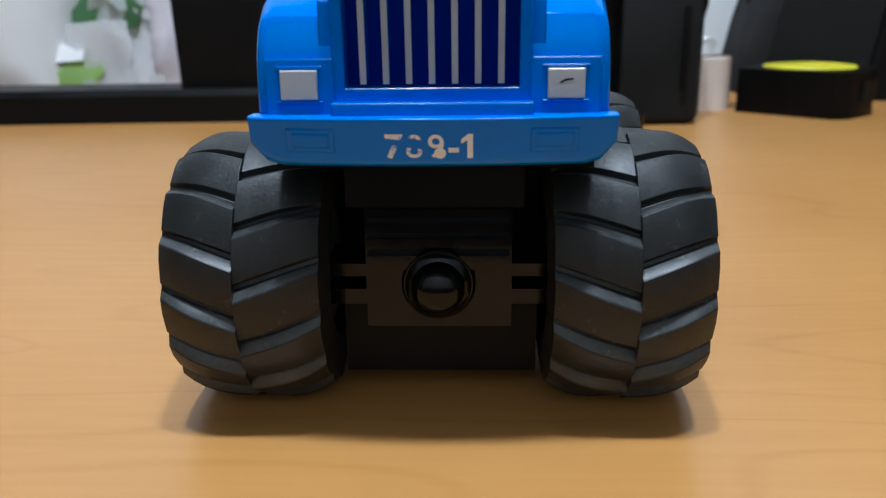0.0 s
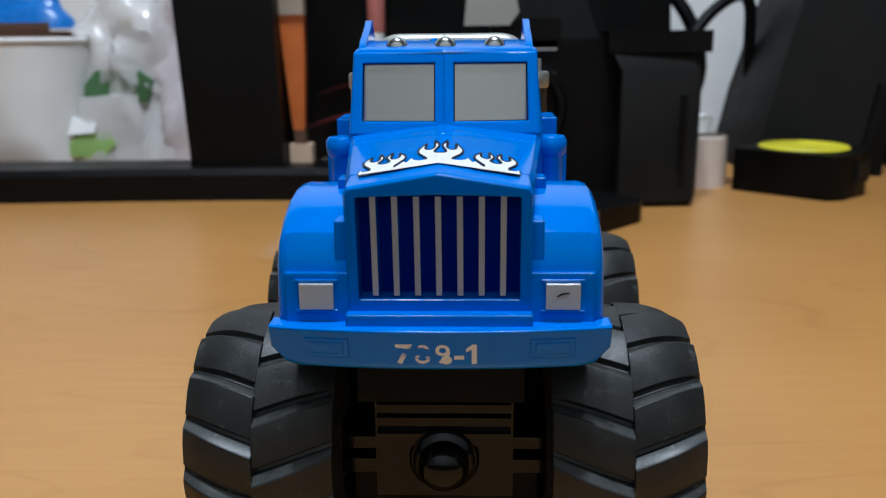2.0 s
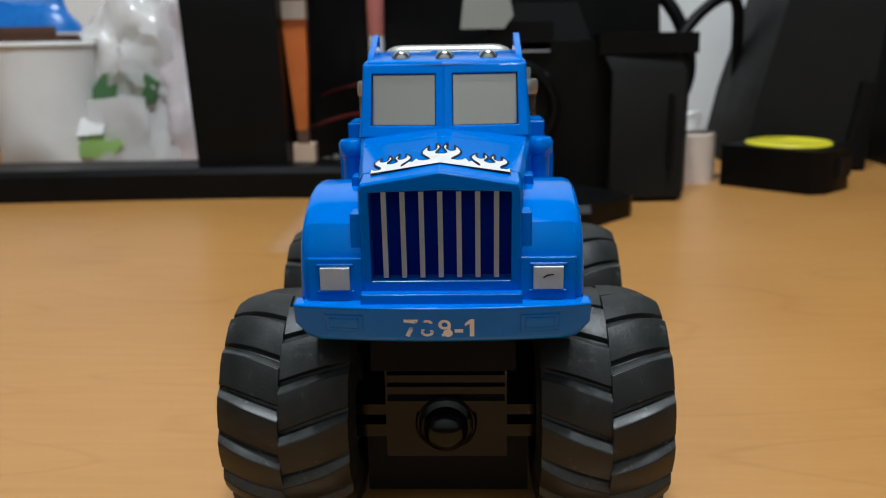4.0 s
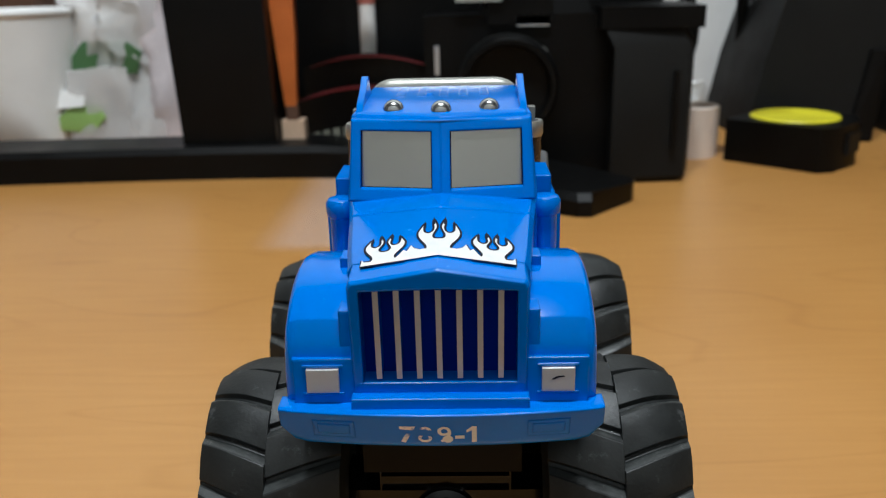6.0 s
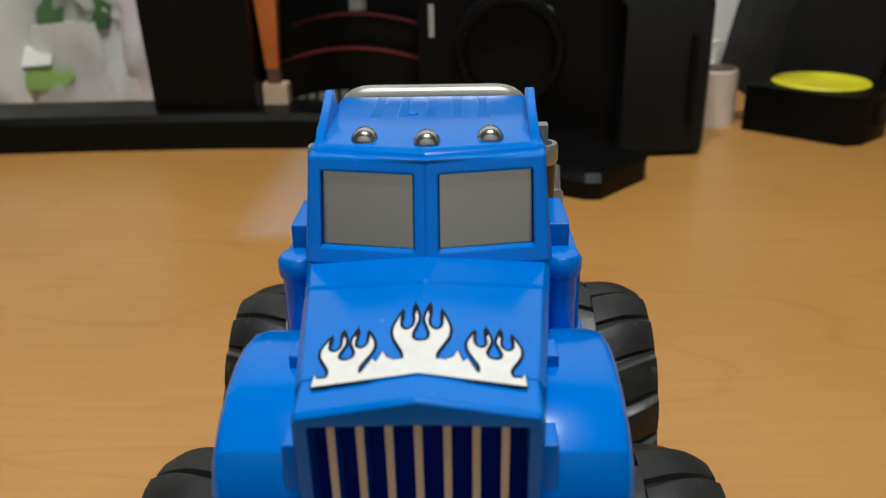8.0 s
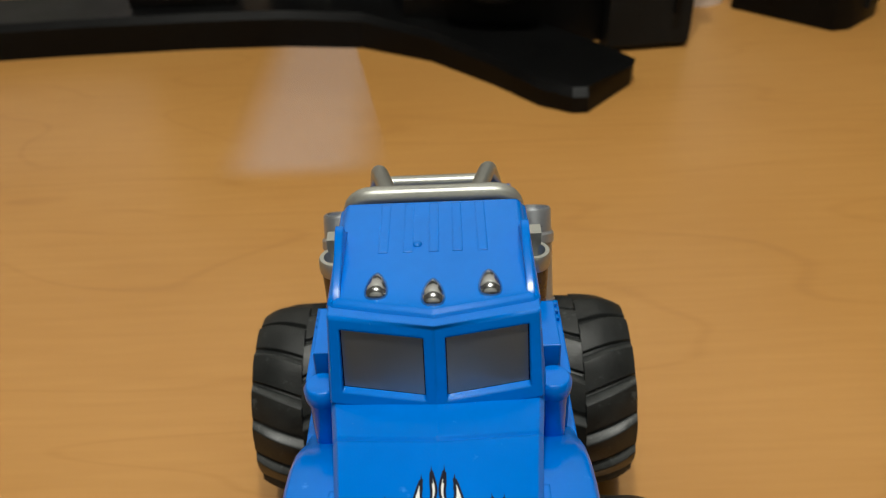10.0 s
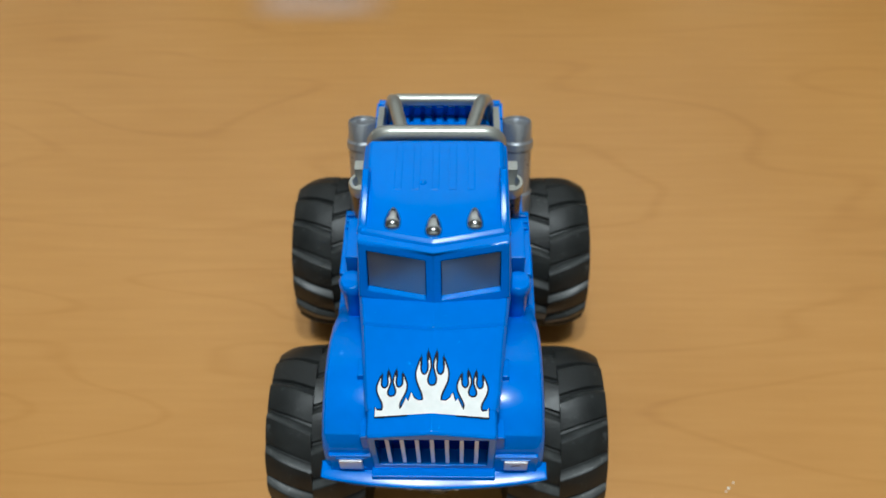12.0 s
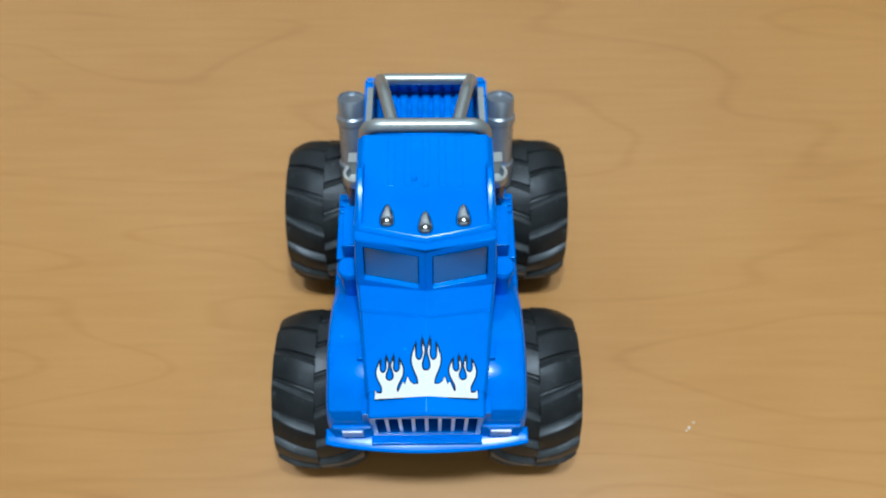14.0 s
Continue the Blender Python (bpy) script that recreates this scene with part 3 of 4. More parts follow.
# things on the cab's flanks
both(lambda s: sided(s, lathe([(2.7, 66), (2.7, 83.2), (3.3, 83.6), (3.5, 84.6), (3.5, 86.4), (2.9, 87.3), (0, 87.6)], (22.4, 16.6, 0))), M_BLUE, "air_cleaner", truck, "blue round air cleaner")
both(lambda s: sided(s, box(19, 26.4, 21, 43.5, 61, 83.6, 0.8, 2)), M_BLUE, "tool_box", truck, "blue side tool box with step ribs")
both(lambda s: sided(s, box(19, 24.2, 21.5, 35, 83, 90.6, 0.9, 3)), M_BLUE, "side_block", truck)
for s in (-1, 1):
    for y in (36.5, 38.8, 41.1):
        part("step_rib", box(s * 20, s * 26, y, y + 1.1, 83.4, 84.5, 0.3), M_BLUE, truck)
both(lambda s: sided(s, box(15, 28.4, 18, 44, 58, 66.5, 0.8)), M_BLUE, "running_board", truck)
both(lambda s: sided(s, box(18, 26.5, 52, 90, 55, 64, 0.8)), M_BLUE, "rear_fender", truck)

# bed with ribbed floor
bed = box(-19.4, 19.4, 50, 86, 60, 82, 0.6)
for s in (-1, 1):
    box(s * 17.8, s * 19.8, 50, 86, 80, 86, 0.5, bm=bed)
    box(s * 16.4, s * 19.9, 79.5, 86, 80, 86.6, 0.7, bm=bed)
box(-19.2, 19.2, 84.6, 86.4, 80, 87.5, 0.5, bm=bed)
cargo_bed = part("cargo_bed", bed, M_BLUE, truck, "blue cargo bed")
for k in range(-4, 5):
    x = k * 3.6
    part("bed_rib", box(x - 1.1, x + 1.1, 51, 84.8, 81.6, 83.4, 0.5), M_BLUE, cargo_bed)
    part("tailgate_rib", box(x - 1.1, x + 1.1, 83.4, 84.9, 83, 87, 0.45), M_BLUE, cargo_bed)

# roll cage and stacks
part("front_hoop", tube(rounded_path([(-17.4, 53.5, 76), (-17.4, 52.4, 106.6), (17.4, 52.4, 106.6), (17.4, 53.5, 76)], 5.0), 2.2), M_GUN, truck, "dull silver roll hoop")
part("rear_hoop", tube(rounded_path([(-15.4, 84, 74), (-15.2, 82.6, 91.2), (15.2, 82.6, 91.2), (15.4, 84, 74)], 2.5), 1.8), M_GUN, truck, "dull silver roll hoop")
both(lambda s: tube(rounded_path([(s * 9.4, 53, 106.4), (s * 12.6, 68.6, 103.2), (s * 14.6, 82.6, 91.0)], 4), 1.9), M_GUN, "diagonal_strut", truck)
both(lambda s: sided(s, prism([(58, 78), (58, 93), (61, 95.5), (78, 92.5), (81, 89), (82, 78)], 16.6, 18.4, "x", 0.5)), M_GUN, "side_plate", truck)


def stack(s):
    bm = lathe([(5.4, -26), (5.4, -20), (5.6, -19.5), (5.6, -17.5), (5.0, -17), (5.0, -2.5), (5.5, -2), (5.5, 0.2), (4.9, 0.8), (4.8, 6.2), (4.5, 6.8), (4.1, 6.8), (3.9, 6.0), (0, 6.0)])
    bm.transform(Matrix.Translation((24.6, 79.5, 76.5)) @ Matrix.Rotation(radians(-25), 4, "X"))
    return sided(s, bm)


both(stack, M_STEEL, "exhaust_pipe", truck, "silver exhaust pipe with a collar, leaning back")
both(lambda s: sided(s, lathe([(2.6, 62), (2.8, 64), (3.0, 96.1), (0, 96.1)], (20.6, 40.6, 0))), M_BROWN_REFLECT, "muffler", truck, "side muffler with dark brown reflections in its colour")
both(lambda s: sided(s, lathe([(3.1, 96.0), (3.4, 96.6), (3.4, 99.2), (3.1, 99.8), (2.3, 99.8), (2.1, 99.2), (2.0, 96.4), (0, 96.2)], (20.6, 40.6, 0))), M_GUN, "muffler_rim", truck, "pale silver open muffler rim")
both(lambda s: sided(s, box(19.0, 22.2, 42.4, 45.6, 90, 102.6, 1.2, 3)), M_GUN, "muffler_stub", truck)

# worn white number on the bumper
def lettering(text, size, bold):
    cu = bpy.data.curves.new("number", "FONT")
    cu.body, cu.size, cu.offset = text, size, bold
    ob = bpy.data.objects.new("number", cu)
    scene.collection.objects.link(ob)
    me = bpy.data.meshes.new_from_object(ob.evaluated_get(bpy.context.evaluated_depsgraph_get()))
    bm = bmesh.new()
    bm.from_mesh(me)
    bpy.data.objects.remove(ob)
    bpy.data.curves.remove(cu)
    bpy.data.meshes.remove(me)
    return bm


def cut_band(bm, z0, z1):
    """Wears away the print between two heights."""
    for z in (z0, z1):
        bmesh.ops.bisect_plane(bm, geom=[*bm.verts, *bm.edges, *bm.faces], plane_co=(0, z, 0), plane_no=(0.12, 1, 0))
    bmesh.ops.delete(bm, geom=[f for f in bm.faces if z0 - 0.12 * f.calc_center_median().x < f.calc_center_median().y < z1 - 0.12 * f.calc_center_median().x], context="FACES")


x = -7.6
for ch, wide, band in (("7", 3.3, (2.3, 3.3)), ("8", 3.5, (1.7, 3.3)), ("9", 3.3, None), ("-", 2.1, None), ("1", 2.8, None)):
    bm = lettering(ch, 5.6, 0.04 if ch in "89" else 0.16)
    if band:
        cut_band(bm, *band)
    if ch == "9":
        bmesh.ops.create_circle(bm, cap_ends=True, radius=0.95, segments=12, matrix=Matrix.Translation((2.0, 0.7, 0.0)))
    if ch == "1":
        lo = min(v.co.x for v in bm.verts)
        top = max(v.co.y for v in bm.verts)
        bm.faces.new([bm.verts.new((lo + 0.1, top - 0.02, 0)), bm.verts.new((lo - 0.95, top - 0.95, 0)), bm.verts.new((lo - 0.95, top - 1.65, 0)), bm.verts.new((lo + 0.1, top - 1.0, 0))])
    bmesh.ops.triangulate(bm, faces=bm.faces)
    for c in [q * 1.0 for q in range(-1, 5)]:
        bmesh.ops.bisect_plane(bm, geom=[*bm.verts, *bm.edges, *bm.faces], plane_co=(0, c, 0), plane_no=(0, 1, 0))
    for v in bm.verts:
        px, pz = x + v.co.x * 1.02, 53.3 + v.co.y * 0.98
        v.co = (px, bumper_y(px, pz) - 0.12 - (0.03 if ch == "-" else 0), pz)
    part("number", bm, M_WORN if ch in "78" else M_WHITE, front_bumper, "worn white printed character", 0)
    x += wide

# flame print on the hood
from mathutils.geometry import tessellate_polygon


def drape(points, lift, name, mat):
    bm = bmesh.new()
    flat = [Vector((px, py, 0)) for px, py in points]
    vs = [bm.verts.new(q) for q in flat]
    for tri in tessellate_polygon([flat]):
        bm.faces.new([vs[k] for k in tri])
    for at, no in (((0, 0, 0), (1, 0, 0)), ((8, 0, 0), (1, 0, 0)), ((-8, 0, 0), (1, 0, 0))):
        bmesh.ops.bisect_plane(bm, geom=[*bm.verts, *bm.edges, *bm.faces], plane_co=at, plane_no=no)
    for v in bm.verts:
        v.co.z = hood_z(v.co.x, v.co.y) + lift
    return part(name, bm, mat, hood, "flame print on the hood", 0)


def smooth_line(points, steps=5):
    """A closed line through the points, rounded where it turns gently and sharp at its tips."""
    out, n = [], len(points)
    for i in range(n):
        p0, p1, p2, p3 = (Vector(points[(i + k) % n]) for k in (-1, 0, 1, 2))
        t1 = Vector((0, 0)) if (p1 - p0).angle(p2 - p1, 0) > 1.9 else (p2 - p0) * 0.5
        t2 = Vector((0, 0)) if (p2 - p1).angle(p3 - p2, 0) > 1.9 else (p3 - p1) * 0.5
        for k in range(steps):
            s = k / steps
            out.append(p1 * (2 * s ** 3 - 3 * s * s + 1) + t1 * (s ** 3 - 2 * s * s + s) + p2 * (3 * s * s - 2 * s ** 3) + t2 * (s ** 3 - s * s))
    return out


def grown(line, d):
    """The outline moved outwards by d."""
    n, out = len(line), []
    area = sum(line[i].x * line[(i + 1) % n].y - line[(i + 1) % n].x * line[i].y for i in range(n))
    for i in range(n):
        e = line[(i + 1) % n] - line[i - 1]
        if e.length < 1e-6:
            out.append(line[i])
            continue
        nrm = Vector((e.y, -e.x)).normalized() * (1 if area > 0 else -1)
        out.append(line[i] + nrm * d)
    return out


# one half of a flame, from the low gap in its middle out to its foot: two horns round a drop-shaped opening
HALF = [(0.85, 6.0), (1.15, 7.1), (0.8, 8.5), (0.42, 9.8), (0.5, 11.2), (1.1, 13.4), (1.12, 11.5), (0.98, 10.0), (1.2, 8.8), (1.9, 8.2), (2.65, 8.7), (2.95, 9.9), (2.8, 12.3),
        (3.5, 10.5), (3.95, 8.9), (3.8, 7.1), (3.05, 5.3), (2.4, 3.9), (2.2, 2.7), (2.6, 1.6), (3.4, 1.9), (4.2, 0)]
LICK = [(-px, py) for px, py in reversed(HALF)] + [(0, 5.6)] + HALF


def ink(line, inner, outer, lift):
    """The black line printed along an outline."""
    a, b = grown(line, -inner), grown(line, outer)
    bm = bmesh.new()
    n = len(line)
    for i in range(n):
        j = (i + 1) % n
        quad = [Vector((q.x, q.y, 0)) for q in (a[i], a[j], b[j], b[i])]
        if (quad[0] - quad[1]).length > 1e-5 and (quad[2] - quad[3]).length > 1e-5:
            bm.faces.new([bm.verts.new((q.x, q.y, hood_z(q.x, q.y) + lift)) for q in quad])
    return part("flame_outline", bm, M_INK, hood, "black outline of the flame print", 0)


def flame(cx, wide, tall, base):
    line = smooth_line([(cx + px * wide, base + py * tall) for px, py in LICK], 4)
    drape(line, 0.16, "flame", M_WHITE)
    ink(line, 0.1, 0.32, 0.19)
    for px, py, reach in ((1.1, 13.0, 1.5), (-1.1, 13.0, 1.5), (2.8, 12.0, 1.2), (-2.8, 12.0, 1.2)):
        tip = [Vector((cx + (px + qx) * wide, base + (py + qy) * tall)) for qx, qy in ((-0.3, -1.6), (0.3, -1.6), (0.22, -0.2), (0, reach), (-0.22, -0.2))]
        drape(tip, 0.21, "flame_tip", M_INK)


FLAME_BASE = -22.6
strip = [(-13.8, 0), (13.8, 0), (13.75, 2.4), (13.3, 1.5), (12.5, 1.4), (7.6, 1.5), (7.2, 2.2), (6.3, 4.2), (5.7, 3.4), (5.0, 5.6), (4.4, 4.2), (3.4, 3.4), (-3.4, 3.4), (-4.4, 4.2), (-5.0, 5.6), (-5.7, 3.4), (-6.3, 4.2), (-7.2, 2.2), (-7.6, 1.5), (-12.5, 1.4), (-13.3, 1.5), (-13.75, 2.4)]
strip = [Vector((px, FLAME_BASE + py)) for px, py in strip]
flame(-9.9, 0.93, 0.86, FLAME_BASE)
flame(9.9, 0.93, 0.86, FLAME_BASE)
flame(0.0, 1.0, 1.14, FLAME_BASE + 0.6)
ink(strip, 0.0, 0.34, 0.13)
drape(strip, 0.23, "flame", M_WHITE)

# ---- things behind the truck ----

# black monitor stand on a low curved foot
stand = thing("monitor_stand", "black monitor stand with a curved foot and the monitor's lower edge", "stand")
FOOT = [(-520, 373), (-330, 389), (-230, 396), (-150, 399), (-95, 398), (-47, 391), (-5, 367), (30, 331), (52, 304), (68, 294), (76, 294), (104, 326), (107, 334), (96, 352), (60, 395), (20, 432), (-40, 448), (-150, 452), (-330, 444), (-520, 428)]


def foot():
    def top(x):
        return 22 - 9 * min(1, max(0, (x + 60) / 120))
    bm = bmesh.new()
    low, mid, high = ([bm.verts.new((x + dx * 0, y + (2.5 if (i < 11) else -2.5) * k, z(x))) for i, (x, y) in enumerate(FOOT) for dx in (0,)] for k, z in ((0, lambda x: 0), (0, lambda x: top(x) - 4), (1.6, top)))
    n = len(FOOT)
    for a, b in ((low, mid), (mid, high)):
        for k in range(n):
            bm.faces.new((a[k], a[(k + 1) % n], b[(k + 1) % n], b[k]))
    bm.faces.new(low), bm.faces.new(high)
    bmesh.ops.triangulate(bm, faces=[f for f in bm.faces if len(f.verts) > 4])
    return bm


part("foot", foot(), M_DARK, stand, "glossy black curved foot", 20)
part("neck", loft([[(-192, 414, 20), (-126, 414, 20), (-126, 440, 20), (-192, 440, 20)], [(-196, 412, 140), (-128, 412, 140), (-128, 442, 140), (-196, 442, 140)], [(-196, 414, 158), (-128, 414, 158), (-128, 442, 158), (-196, 442, 158)]], 2), M_DARK, stand)
# The monitor's lower edge only; the panel above it is left out.
part("monitor_edge", box(-520, 20, 418, 440, 143, 166, 4, 3), M_DARK, stand)

# pale-tipped orange stick beside the neck
stick = thing("wooden_brush", "orange-brown brush with a pale foot standing by the black stand", "brush", (-118, 434, 21))
part("handle", loft([[(-4, -4, 24), (4, -4, 24), (4, 4, 24), (-4, 4, 24)], [(-8, -5, 74), (6.5, -5, 74), (6.5, 5, 74), (-8, 5, 74)], [(-10, -5, 104), (7, -5, 104), (7, 5, 104), (-10, 5, 104)]], 1.5), M_ORANGE, stick)
part("ferrule", box(-10, 7, -5.5, 5.5, 103, 116, 1.5), M_PAPER, stick, "white end")
part("neck", box(-3.5, 4.5, -4, 4, 13, 26, 1), M_BROWN, stick, "dark brown neck")
part("tip", box(-7, 9, -6, 6, 0, 14, 2), M_PEACH, stick, "pale wooden foot")

# camera with its grip
dslr = thing("digital_camera", "black digital camera with a textured grip standing on the desk", "camera", (0, 8, 0))
dslr.scale = (1.025, 1.025, 1.025)
part("body", box(-20, 108, 372, 432, 0, 104, 6, 3), M_DARK, dslr)
part("grip", loft([[(96 - a, 352 + a, z), (143 - a, 356 + a, z), (150 - a, 376, z), (150 - a, 418 - a, z), (100, 424 - a, z)] for a, z in ((3, 0), (0, 4), (0, 84), (5, 95))], 4, 3), M_GREY, dslr, "charcoal textured rubber grip")
part("grip_seam", box(133, 136, 351.5, 356, 22, 70, 0.6), M_DARK, dslr)
part("viewfinder_hump", loft([[(14, 372, 100), (86, 372, 100), (86, 425, 100), (14, 425, 100)], [(24, 378, 128), (76, 378, 128), (76, 420, 128), (24, 420, 128)]], 4, 3), M_DARK, dslr)
part("display", prism([(0, 112), (28, 112), (34, 120), (30, 138), (3, 138)], 366, 370, "y", 0.8), M_LCD, dslr, "pale grey reflecting display")
part("display_arm", box(20, 60, 369, 376, 98, 116, 1), M_DARK, dslr)
part("lens_barrel", lathe([(0, 372), (30, 372), (31, 366), (31, 352), (29, 349), (26, 349), (24, 356), (0, 358)], (32, 0, 62), "y"), M_DARK, dslr)
part("lens_ring", lathe([(31.6, 364), (31.6, 360), (31.0, 359), (31.0, 365)], (32, 0, 62), "y"), M_GREY, dslr)
for x, z in ((84, 88), (116, 97), (128, 97)):
    part("dial", lathe([(6, 0), (6, 7), (5, 8), (0, 8)], (x, 384, z), "z", 18), M_SILVER if x == 116 else M_GREY, dslr)

# Silver strip standing for a glint on the body.
part("glint_strip", box(-13.5, -10.5, 369.5, 373, 68, 86, 0.5), M_SILVER, dslr, "glint on the camera body, put in as a silver strip")
part("top_plate", box(38, 58, 369, 374, 97, 103, 0.8), M_SILVER, dslr, "small grey plate")
part("button", lathe([(0, -4), (4, -4), (4.5, -3), (4.5, 3), (0, 3)], (53, 371, 80), "y", 18), M_GUN, dslr)
for x in (107, 122):
    part("strap_lug", tube(rounded_path([(x - 4, 366, 94), (x - 4, 364, 103), (x + 4, 364, 103), (x + 4, 366, 94)], 3), 1.3), M_SILVER, dslr, "silver strap lug")
part("brow", box(88, 150, 356, 424, 95, 108, 4, 3), M_DARK, dslr)
# Bar for the monitor's lower edge, carried on an added stem.
part("monitor_edge_right", box(66, 210, 384, 402, 132, 150, 4, 3), M_DARK, dslr)
part("edge_stem", box(70, 90, 384, 402, 104, 134, 3), M_DARK, dslr)

# its strap: a stiff band that stands on edge with red piping
strap = thing("camera_strap", "black camera strap with red edges and worn grey lettering", "camera strap")


def ribbon(bm, z0, z1, off, thick, a=0.0, b=1.0, steps=18):
    def at(f):
        x = -122 + 140 * f
        return x, 470 - 40 * f - 26 * math.sin(math.pi * f)
    rings = []
    for i in range(steps + 1):
        f = a + (b - a) * i / steps
        x, y = at(f)
        rise = 16 * math.sin(math.pi * min(1, f * 1.1))
        rings.append([(x, y - off, z0 + rise), (x, y - off, z1 + rise), (x, y - off + thick, z1 + rise), (x, y - off + thick, z0 + rise)])
    return loft(rings, 0, bm=bm)


part("band", ribbon(None, 0, 44, 0, 2), M_DARK, strap)
part("edge_piping", ribbon(None, 41, 43, 0.6, 0.6), M_RED, strap, "red piping")
part("edge_piping", ribbon(None, 62, 63.2, -6, 0.6, 0.1, 0.9), M_RED, strap, "red piping")
part("upper_band", ribbon(None, 42, 64, -8, 2, 0.05, 0.95), M_DARK, strap)
for k in range(6):
    part("letter_bar", ribbon(None, 6, 15, 1.0, 0.6, 0.04 + k * 0.06, 0.08 + k * 0.06, 2), M_LETTER, strap, "grey printed bar")

# tape measure
tape = thing("tape_measure", "black tape measure with a bright yellow round badge", "tape measure", (238, 432, 0), -43)
part("case", prism([(-36, -31), (30, -31), (37, -22), (40, 10), (30, 34), (6, 42), (-22, 38), (-36, 22)], 0, 30, "z", 3.5, 3), M_DARK, tape)
part("badge", lathe([(0, 30), (30, 30), (30.5, 30.6), (29.5, 31.6), (23, 31.9), (22, 31.4), (0, 31.5)], (-2, 4, 0), "z", 40), M_YELLOW, tape, "bright yellow round badge")
part("lock_button", box(33, 41, -8, 12, 10, 24, 2), M_GREY, tape)
part("belt_clip", box(-24, 18, 38, 42, 6, 24, 1), M_SILVER, tape)

# paper cup
cup = thing("paper_cup", "plain white paper cup on the desk", "cup", (-366, 545, 0))
cup.scale = (1, 1, 1.1)
part("cup_wall", lathe([(0, 3), (38, 3), (38, 0), (39.5, 0), (48, 97), (47, 97), (38.4, 6), (0, 6)], steps=48), M_PAPER, cup)
part("rolled_rim", lathe([(47.2, 96.5), (49.2, 97), (50.0, 98.6), (49.4, 100.4), (48.0, 101), (46.8, 100), (46.6, 98)], steps=48), M_PAPER, cup)

# clear bag with green print
bag = thing("plastic_bag", "crumpled clear plastic bag with green print", "plastic bag", (-270, 560, 0))


def crumpled(x0, x1, y0, y1, z1, seed, fold=9.0, nx=16, nz=12):
    bm = bmesh.new()
    rings = []
    for j in range(nz + 1):
        f = j / nz
        ring = []
        for k in range(nx * 2):
            a = 2 * math.pi * k / (nx * 2)
            sq = 1.0 - 0.25 * f
            p = Vector(((x0 + x1) / 2 + (x1 - x0) / 2 * math.cos(a) * sq, (y0 + y1) / 2 + (y1 - y0) / 2 * math.sin(a) * (1 - 0.6 * f), z1 * f))
            q = noise.noise_vector(Vector((p.x * 0.035, p.y * 0.035, p.z * 0.03 + seed)))
            r = noise.noise_vector(Vector((p.x * 0.09, p.y * 0.09, p.z * 0.08 - seed)))
            s = min(1, f * 4)
            ring.append(bm.verts.new(p + (q * fold + r * fold * 0.5) * s))
        rings.append(ring)
    n = nx * 2
    for a, b in zip(rings, rings[1:]):
        for k in range(n):
            bm.faces.new((a[k], a[(k + 1) % n], b[(k + 1) % n], b[k]))
    bm.faces.new(rings[0]), bm.faces.new(rings[-1])
    return bm


part("film", crumpled(-62, 56, -34, 34, 150, 3.0, 15, 24, 18), M_FILM, bag, "crumpled clear film", 60)
part("leaf_print", crumpled(-52, -12, -34, -24, 60, 5.0, 4, 8, 6), M_FILM, bag, "", 60)
part("green_pack", loft([[(-52, -20, 60), (4, -24, 58), (4, -18, 58), (-52, -14, 60)], [(-50, -21, 72), (10, -25, 76), (10, -19, 76), (-50, -15, 72)], [(-40, -20, 84), (-2, -22, 84), (-2, -18, 84), (-40, -16, 84)]], 2), M_GREEN, bag, "dark green print")
part("lime_pack", loft([[(-62, -36, 14), (-34, -37, 12), (-34, -31, 12), (-62, -30, 14)], [(-62, -37, 24), (-22, -38, 24), (-22, -32, 24), (-62, -31, 24)], [(-50, -36, 34), (-26, -36, 33), (-26, -32, 33), (-50, -32, 34)]], 2), M_LIME, bag, "lime green print")
# White slip placed where the film has a bright highlight.
part("film_highlight", loft([[(-66, -38, 32), (-38, -39, 34), (-38, -34, 34), (-66, -33, 32)], [(-60, -34, 46), (-36, -35, 46), (-36, -31, 46), (-60, -30, 46)]], 2), M_PAPER, bag, "highlight on the film, put in as a white slip")
part("clear_pouch", crumpled(-58, 4, -38, -26, 64, 21.0, 5, 10, 8), M_FILM, bag, "clear inner pouch", 60)
part("folded_sleeve", crumpled(6, 52, -30, 4, 142, 31.0, 8, 12, 14), M_LILAC, bag, "pale lilac folded wrapper", 60)
part("white_pack", loft([[(-30, -8, 0), (40, -8, 0), (40, 18, 0), (-30, 18, 0)], [(-34, -6, 120), (44, -6, 128), (44, 12, 128), (-34, 12, 120)]], 4, 3), M_PAPER, bag, "white inner wrapper")

card = thing("cardboard_box", "small brown cardboard box at the back of the desk", "box", (-455, 700, 0))
part("box_body", box(-45, 45, -30, 30, 0, 118, 1.5), M_BROWN, card)
part("flap", box(-45, 45, -30, -28, 117, 126, 0.6), M_BROWN, card)
wrapper = tagged(part("snack_wrapper", crumpled(-520, -395, 672, 728, 30, 8.0, 8, 12, 6), M_BLUE_BAG, smooth=60), "crumpled shiny blue wrapper on a brown box", "wrapper")
wrapper.location.z = 0.1205

# right-hand things
speaker = thing("loudspeaker", "charcoal loudspeaker with a sloping side", "loudspeaker", (0, 0, 0))
part("cabinet", loft([[(226, 500, 0), (322, 492, 0), (322, 620, 0), (226, 620, 0)], [(238, 504, 60), (324, 494, 60), (324, 620, 60), (238, 620, 60)], [(286, 520, 230), (346, 512, 230), (346, 620, 230), (286, 620, 230)]], 5, 3), M_GREY, speaker)
part("front_trim", loft([[(302, 490, 2), (321, 489, 2), (321, 494, 2), (302, 496, 2)], [(314, 492, 70), (324, 490, 70), (324, 496, 70), (314, 498, 70)]], 1), M_DARK, speaker)
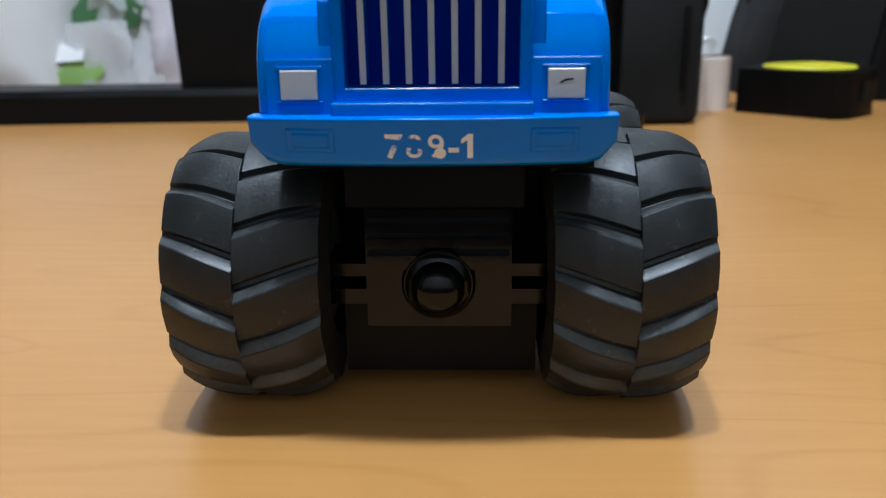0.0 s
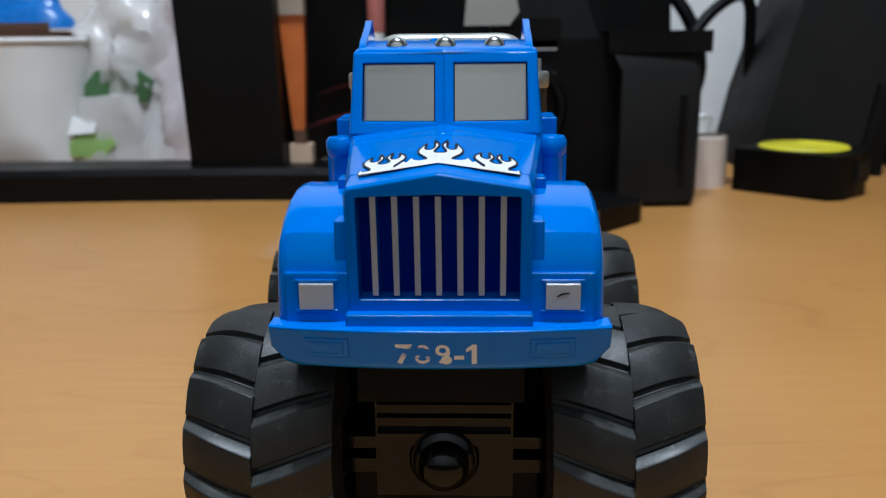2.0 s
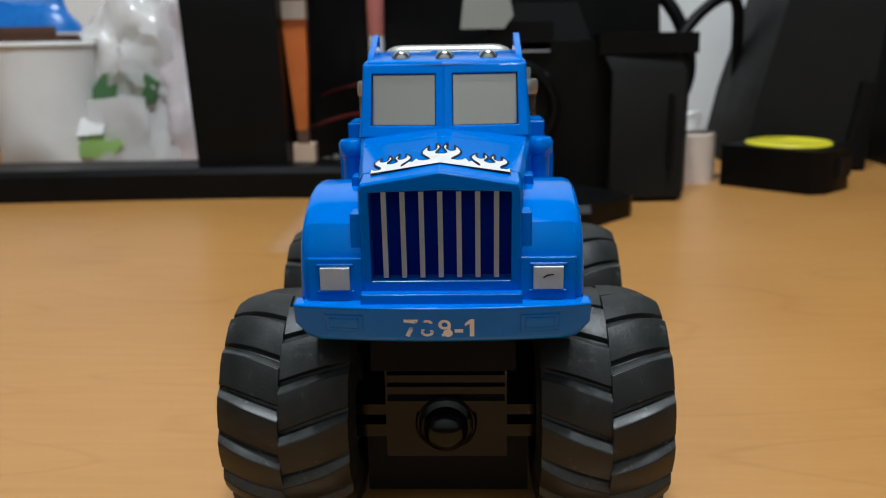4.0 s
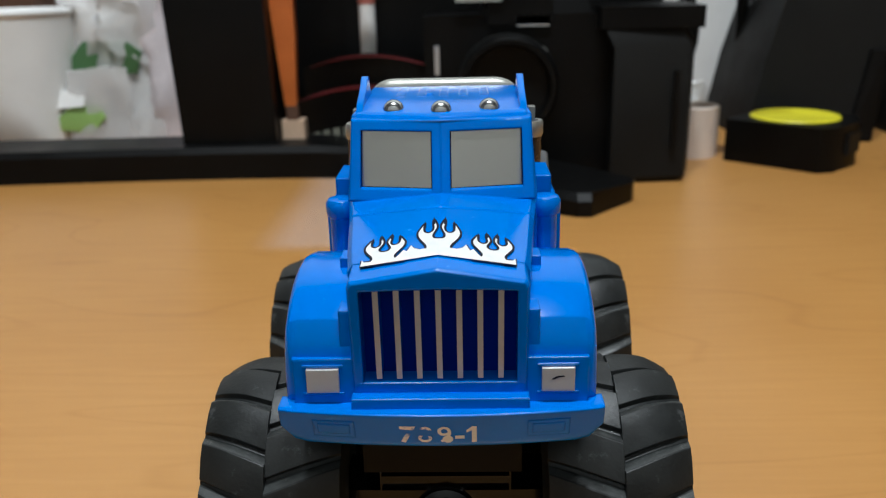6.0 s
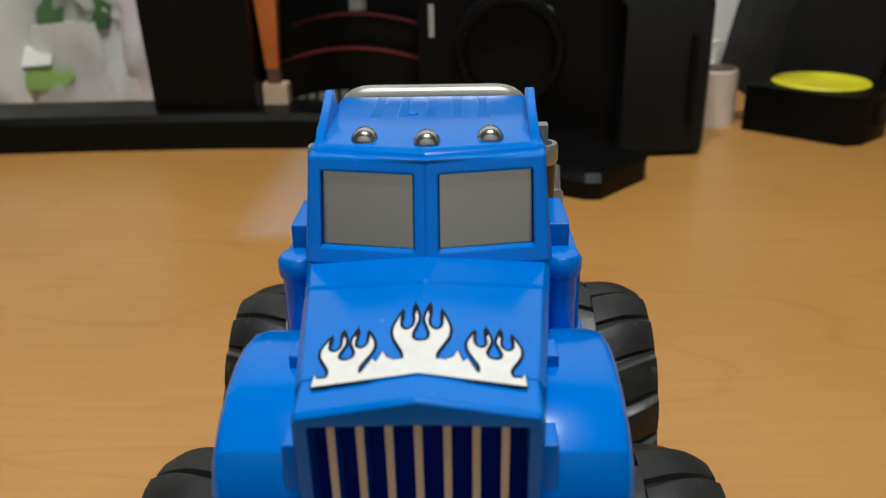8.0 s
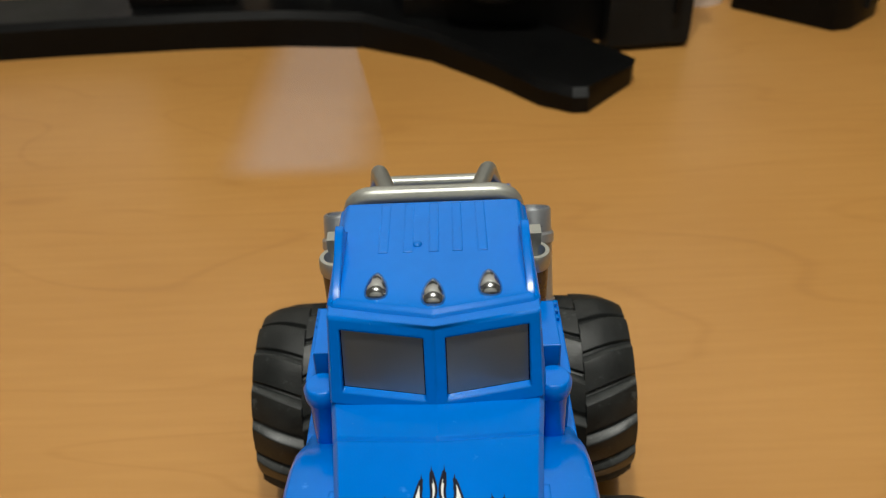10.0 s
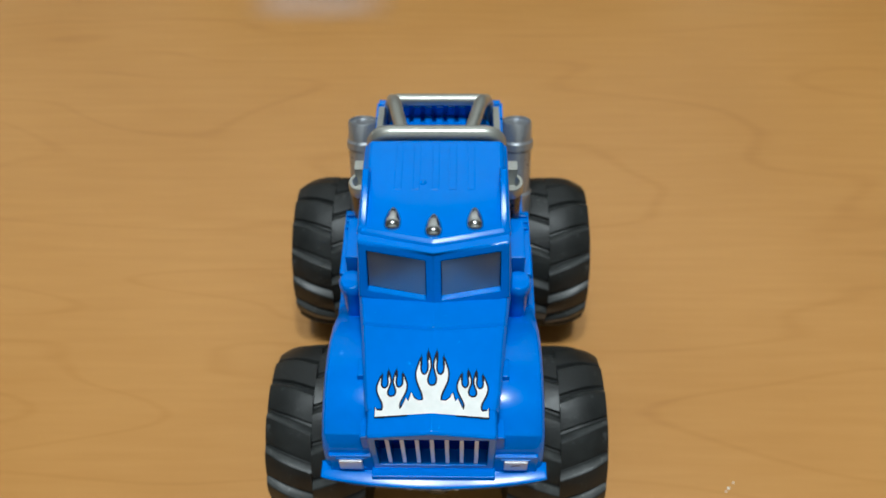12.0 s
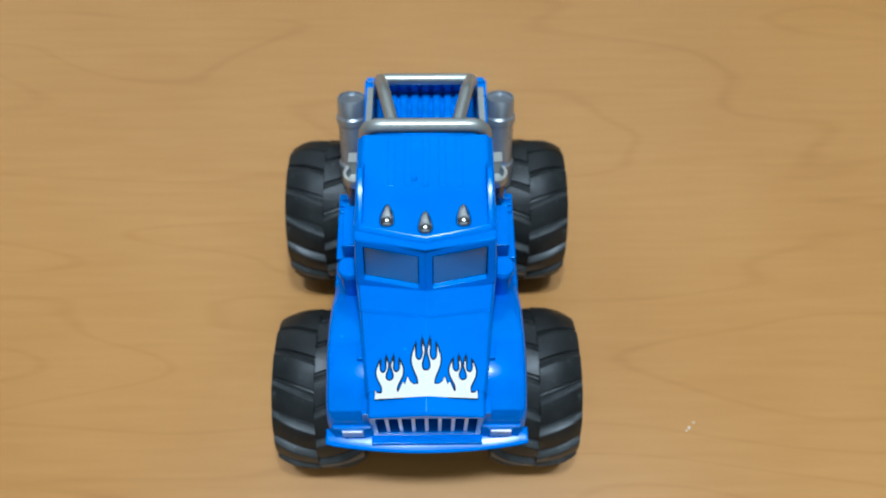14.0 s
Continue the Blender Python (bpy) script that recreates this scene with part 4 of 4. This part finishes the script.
tower = thing("computer_case", "matt black computer case at the edge of the desk", "computer", (0, 0, 0))
part("case_shell", box(350, 600, 486, 800, 0, 380, 5, 3), M_DARK, tower)
part("front_panel", box(354, 596, 482, 487, 6, 374, 2), M_GREY, tower)
tissue = tagged(part("crumpled_tissue", crumpled(140, 196, 478, 520, 46, 12.0, 10, 12, 7), M_PAPER, smooth=60), "crumpled white tissue on the desk", "tissue")
for pts, r in (([(150, 560, 3), (168, 545, 60), (190, 560, 118), (240, 580, 150), (250, 600, 3)], 5), ([(165, 600, 3), (205, 575, 70), (188, 580, 130), (150, 600, 165), (120, 640, 3)], 6)):
    tagged(part("cable", tube(rounded_path(pts, 30), r), M_DARK), "thick black cable looping above the desk", "cable", "cables behind the camera")
# White block added behind the cables to brighten the gap.
backing = thing("white_backing", "white block added to brighten the gap behind the cables", "box", (205, 680, 0))
part("backing_body", box(-75, 85, -30, 60, 0, 210, 2), M_PAPER, backing)
part("backing_lid", box(-77, 87, -32, 62, 190, 214, 2), M_PAPER, backing)
roll = thing("paper_roll", "pale cardboard roll standing on the desk", "paper roll", (174, 455, 0))
part("roll_wall", lathe([(0, 2), (15, 2), (15, 0), (17, 0), (17, 36), (16, 37), (14, 37), (14, 30), (0, 30)]), M_ROLL, roll)

# Invented dark block with a panel and a bead; it hides the bright wall.
backdrop = thing("dark_backdrop", "dark backdrop block added at the back of the desk", "bag")
part("backdrop_body", loft([[(-160, 500, 0), (150, 500, 0), (150, 590, 0), (-160, 590, 0)], [(-166, 494, 90), (156, 494, 90), (156, 594, 90), (-166, 594, 90)], [(-158, 500, 250), (148, 500, 250), (148, 585, 250), (-158, 585, 250)]], 14, 3), M_DARK, backdrop)
part("backdrop_panel", box(-84, 128, 484, 500, 12, 120, 7, 3), M_DARK, backdrop)
part("zip", tube([(-86, 495, 150), (20, 493.5, 160), (132, 495, 150)], 2), M_GREY, backdrop)
pen = thing("pen", "red and white pen leaning on the dark backdrop block", "pen", (-66, 478, 0))
part("barrel", lathe([(0, 0), (3, 2), (6, 14), (6, 118), (0, 118)]), M_PAPER, pen)
part("cap", lathe([(6.4, 112), (6.6, 114), (6.6, 158), (5, 161), (0, 161)]), M_PEN, pen, "dull red cap")
# Thin film standing for the pale patch of light on the desk.
light_patch = part("desk_light_patch", loft([[(-112, 404, 0.05), (-54, 404, 0.05), (-54, 404, 0.2), (-112, 404, 0.2)],
                                    [(-112, 236, 0.05), (-22, 236, 0.05), (-22, 236, 0.2), (-112, 236, 0.2)]], 0), M_LIGHT_PATCH, smooth=0)
tagged(light_patch, "pale patch of light on the desk, put in as a thin film", "plastic strip")

# ceiling lamp
lamp = thing("ceiling_lamp", "white ceiling lamp with two bulb holders", "lamp", (30, -170, 1560))
part("lamp_plate", box(-190, 190, -40, 40, 120, 140, 6, 3), M_PAPER, lamp)
for dx in (-140, 140):
    part("bulb_holder", lathe([(0, 122), (22, 122), (24, 60), (20, 14), (0, 10)], (dx, 0, 0)), M_PAPER, lamp)

# crumbs on the desk
for cx, cy, r in ((96, -6, 0.5), (98, -4, 0.35), (95, -7, 0.3)):
    bm = bmesh.new()
    bmesh.ops.create_icosphere(bm, subdivisions=2, radius=r, matrix=Matrix.Translation((cx, cy, r * 0.75)))
    for v in bm.verts:
        v.co.z = max(0.02, v.co.z + 0.25 * r * noise.noise(v.co * 3))
    tagged(part("crumb", bm, M_PAPER), "tiny pale crumb lying on the desk", "crumb", "crumbs on the desk")
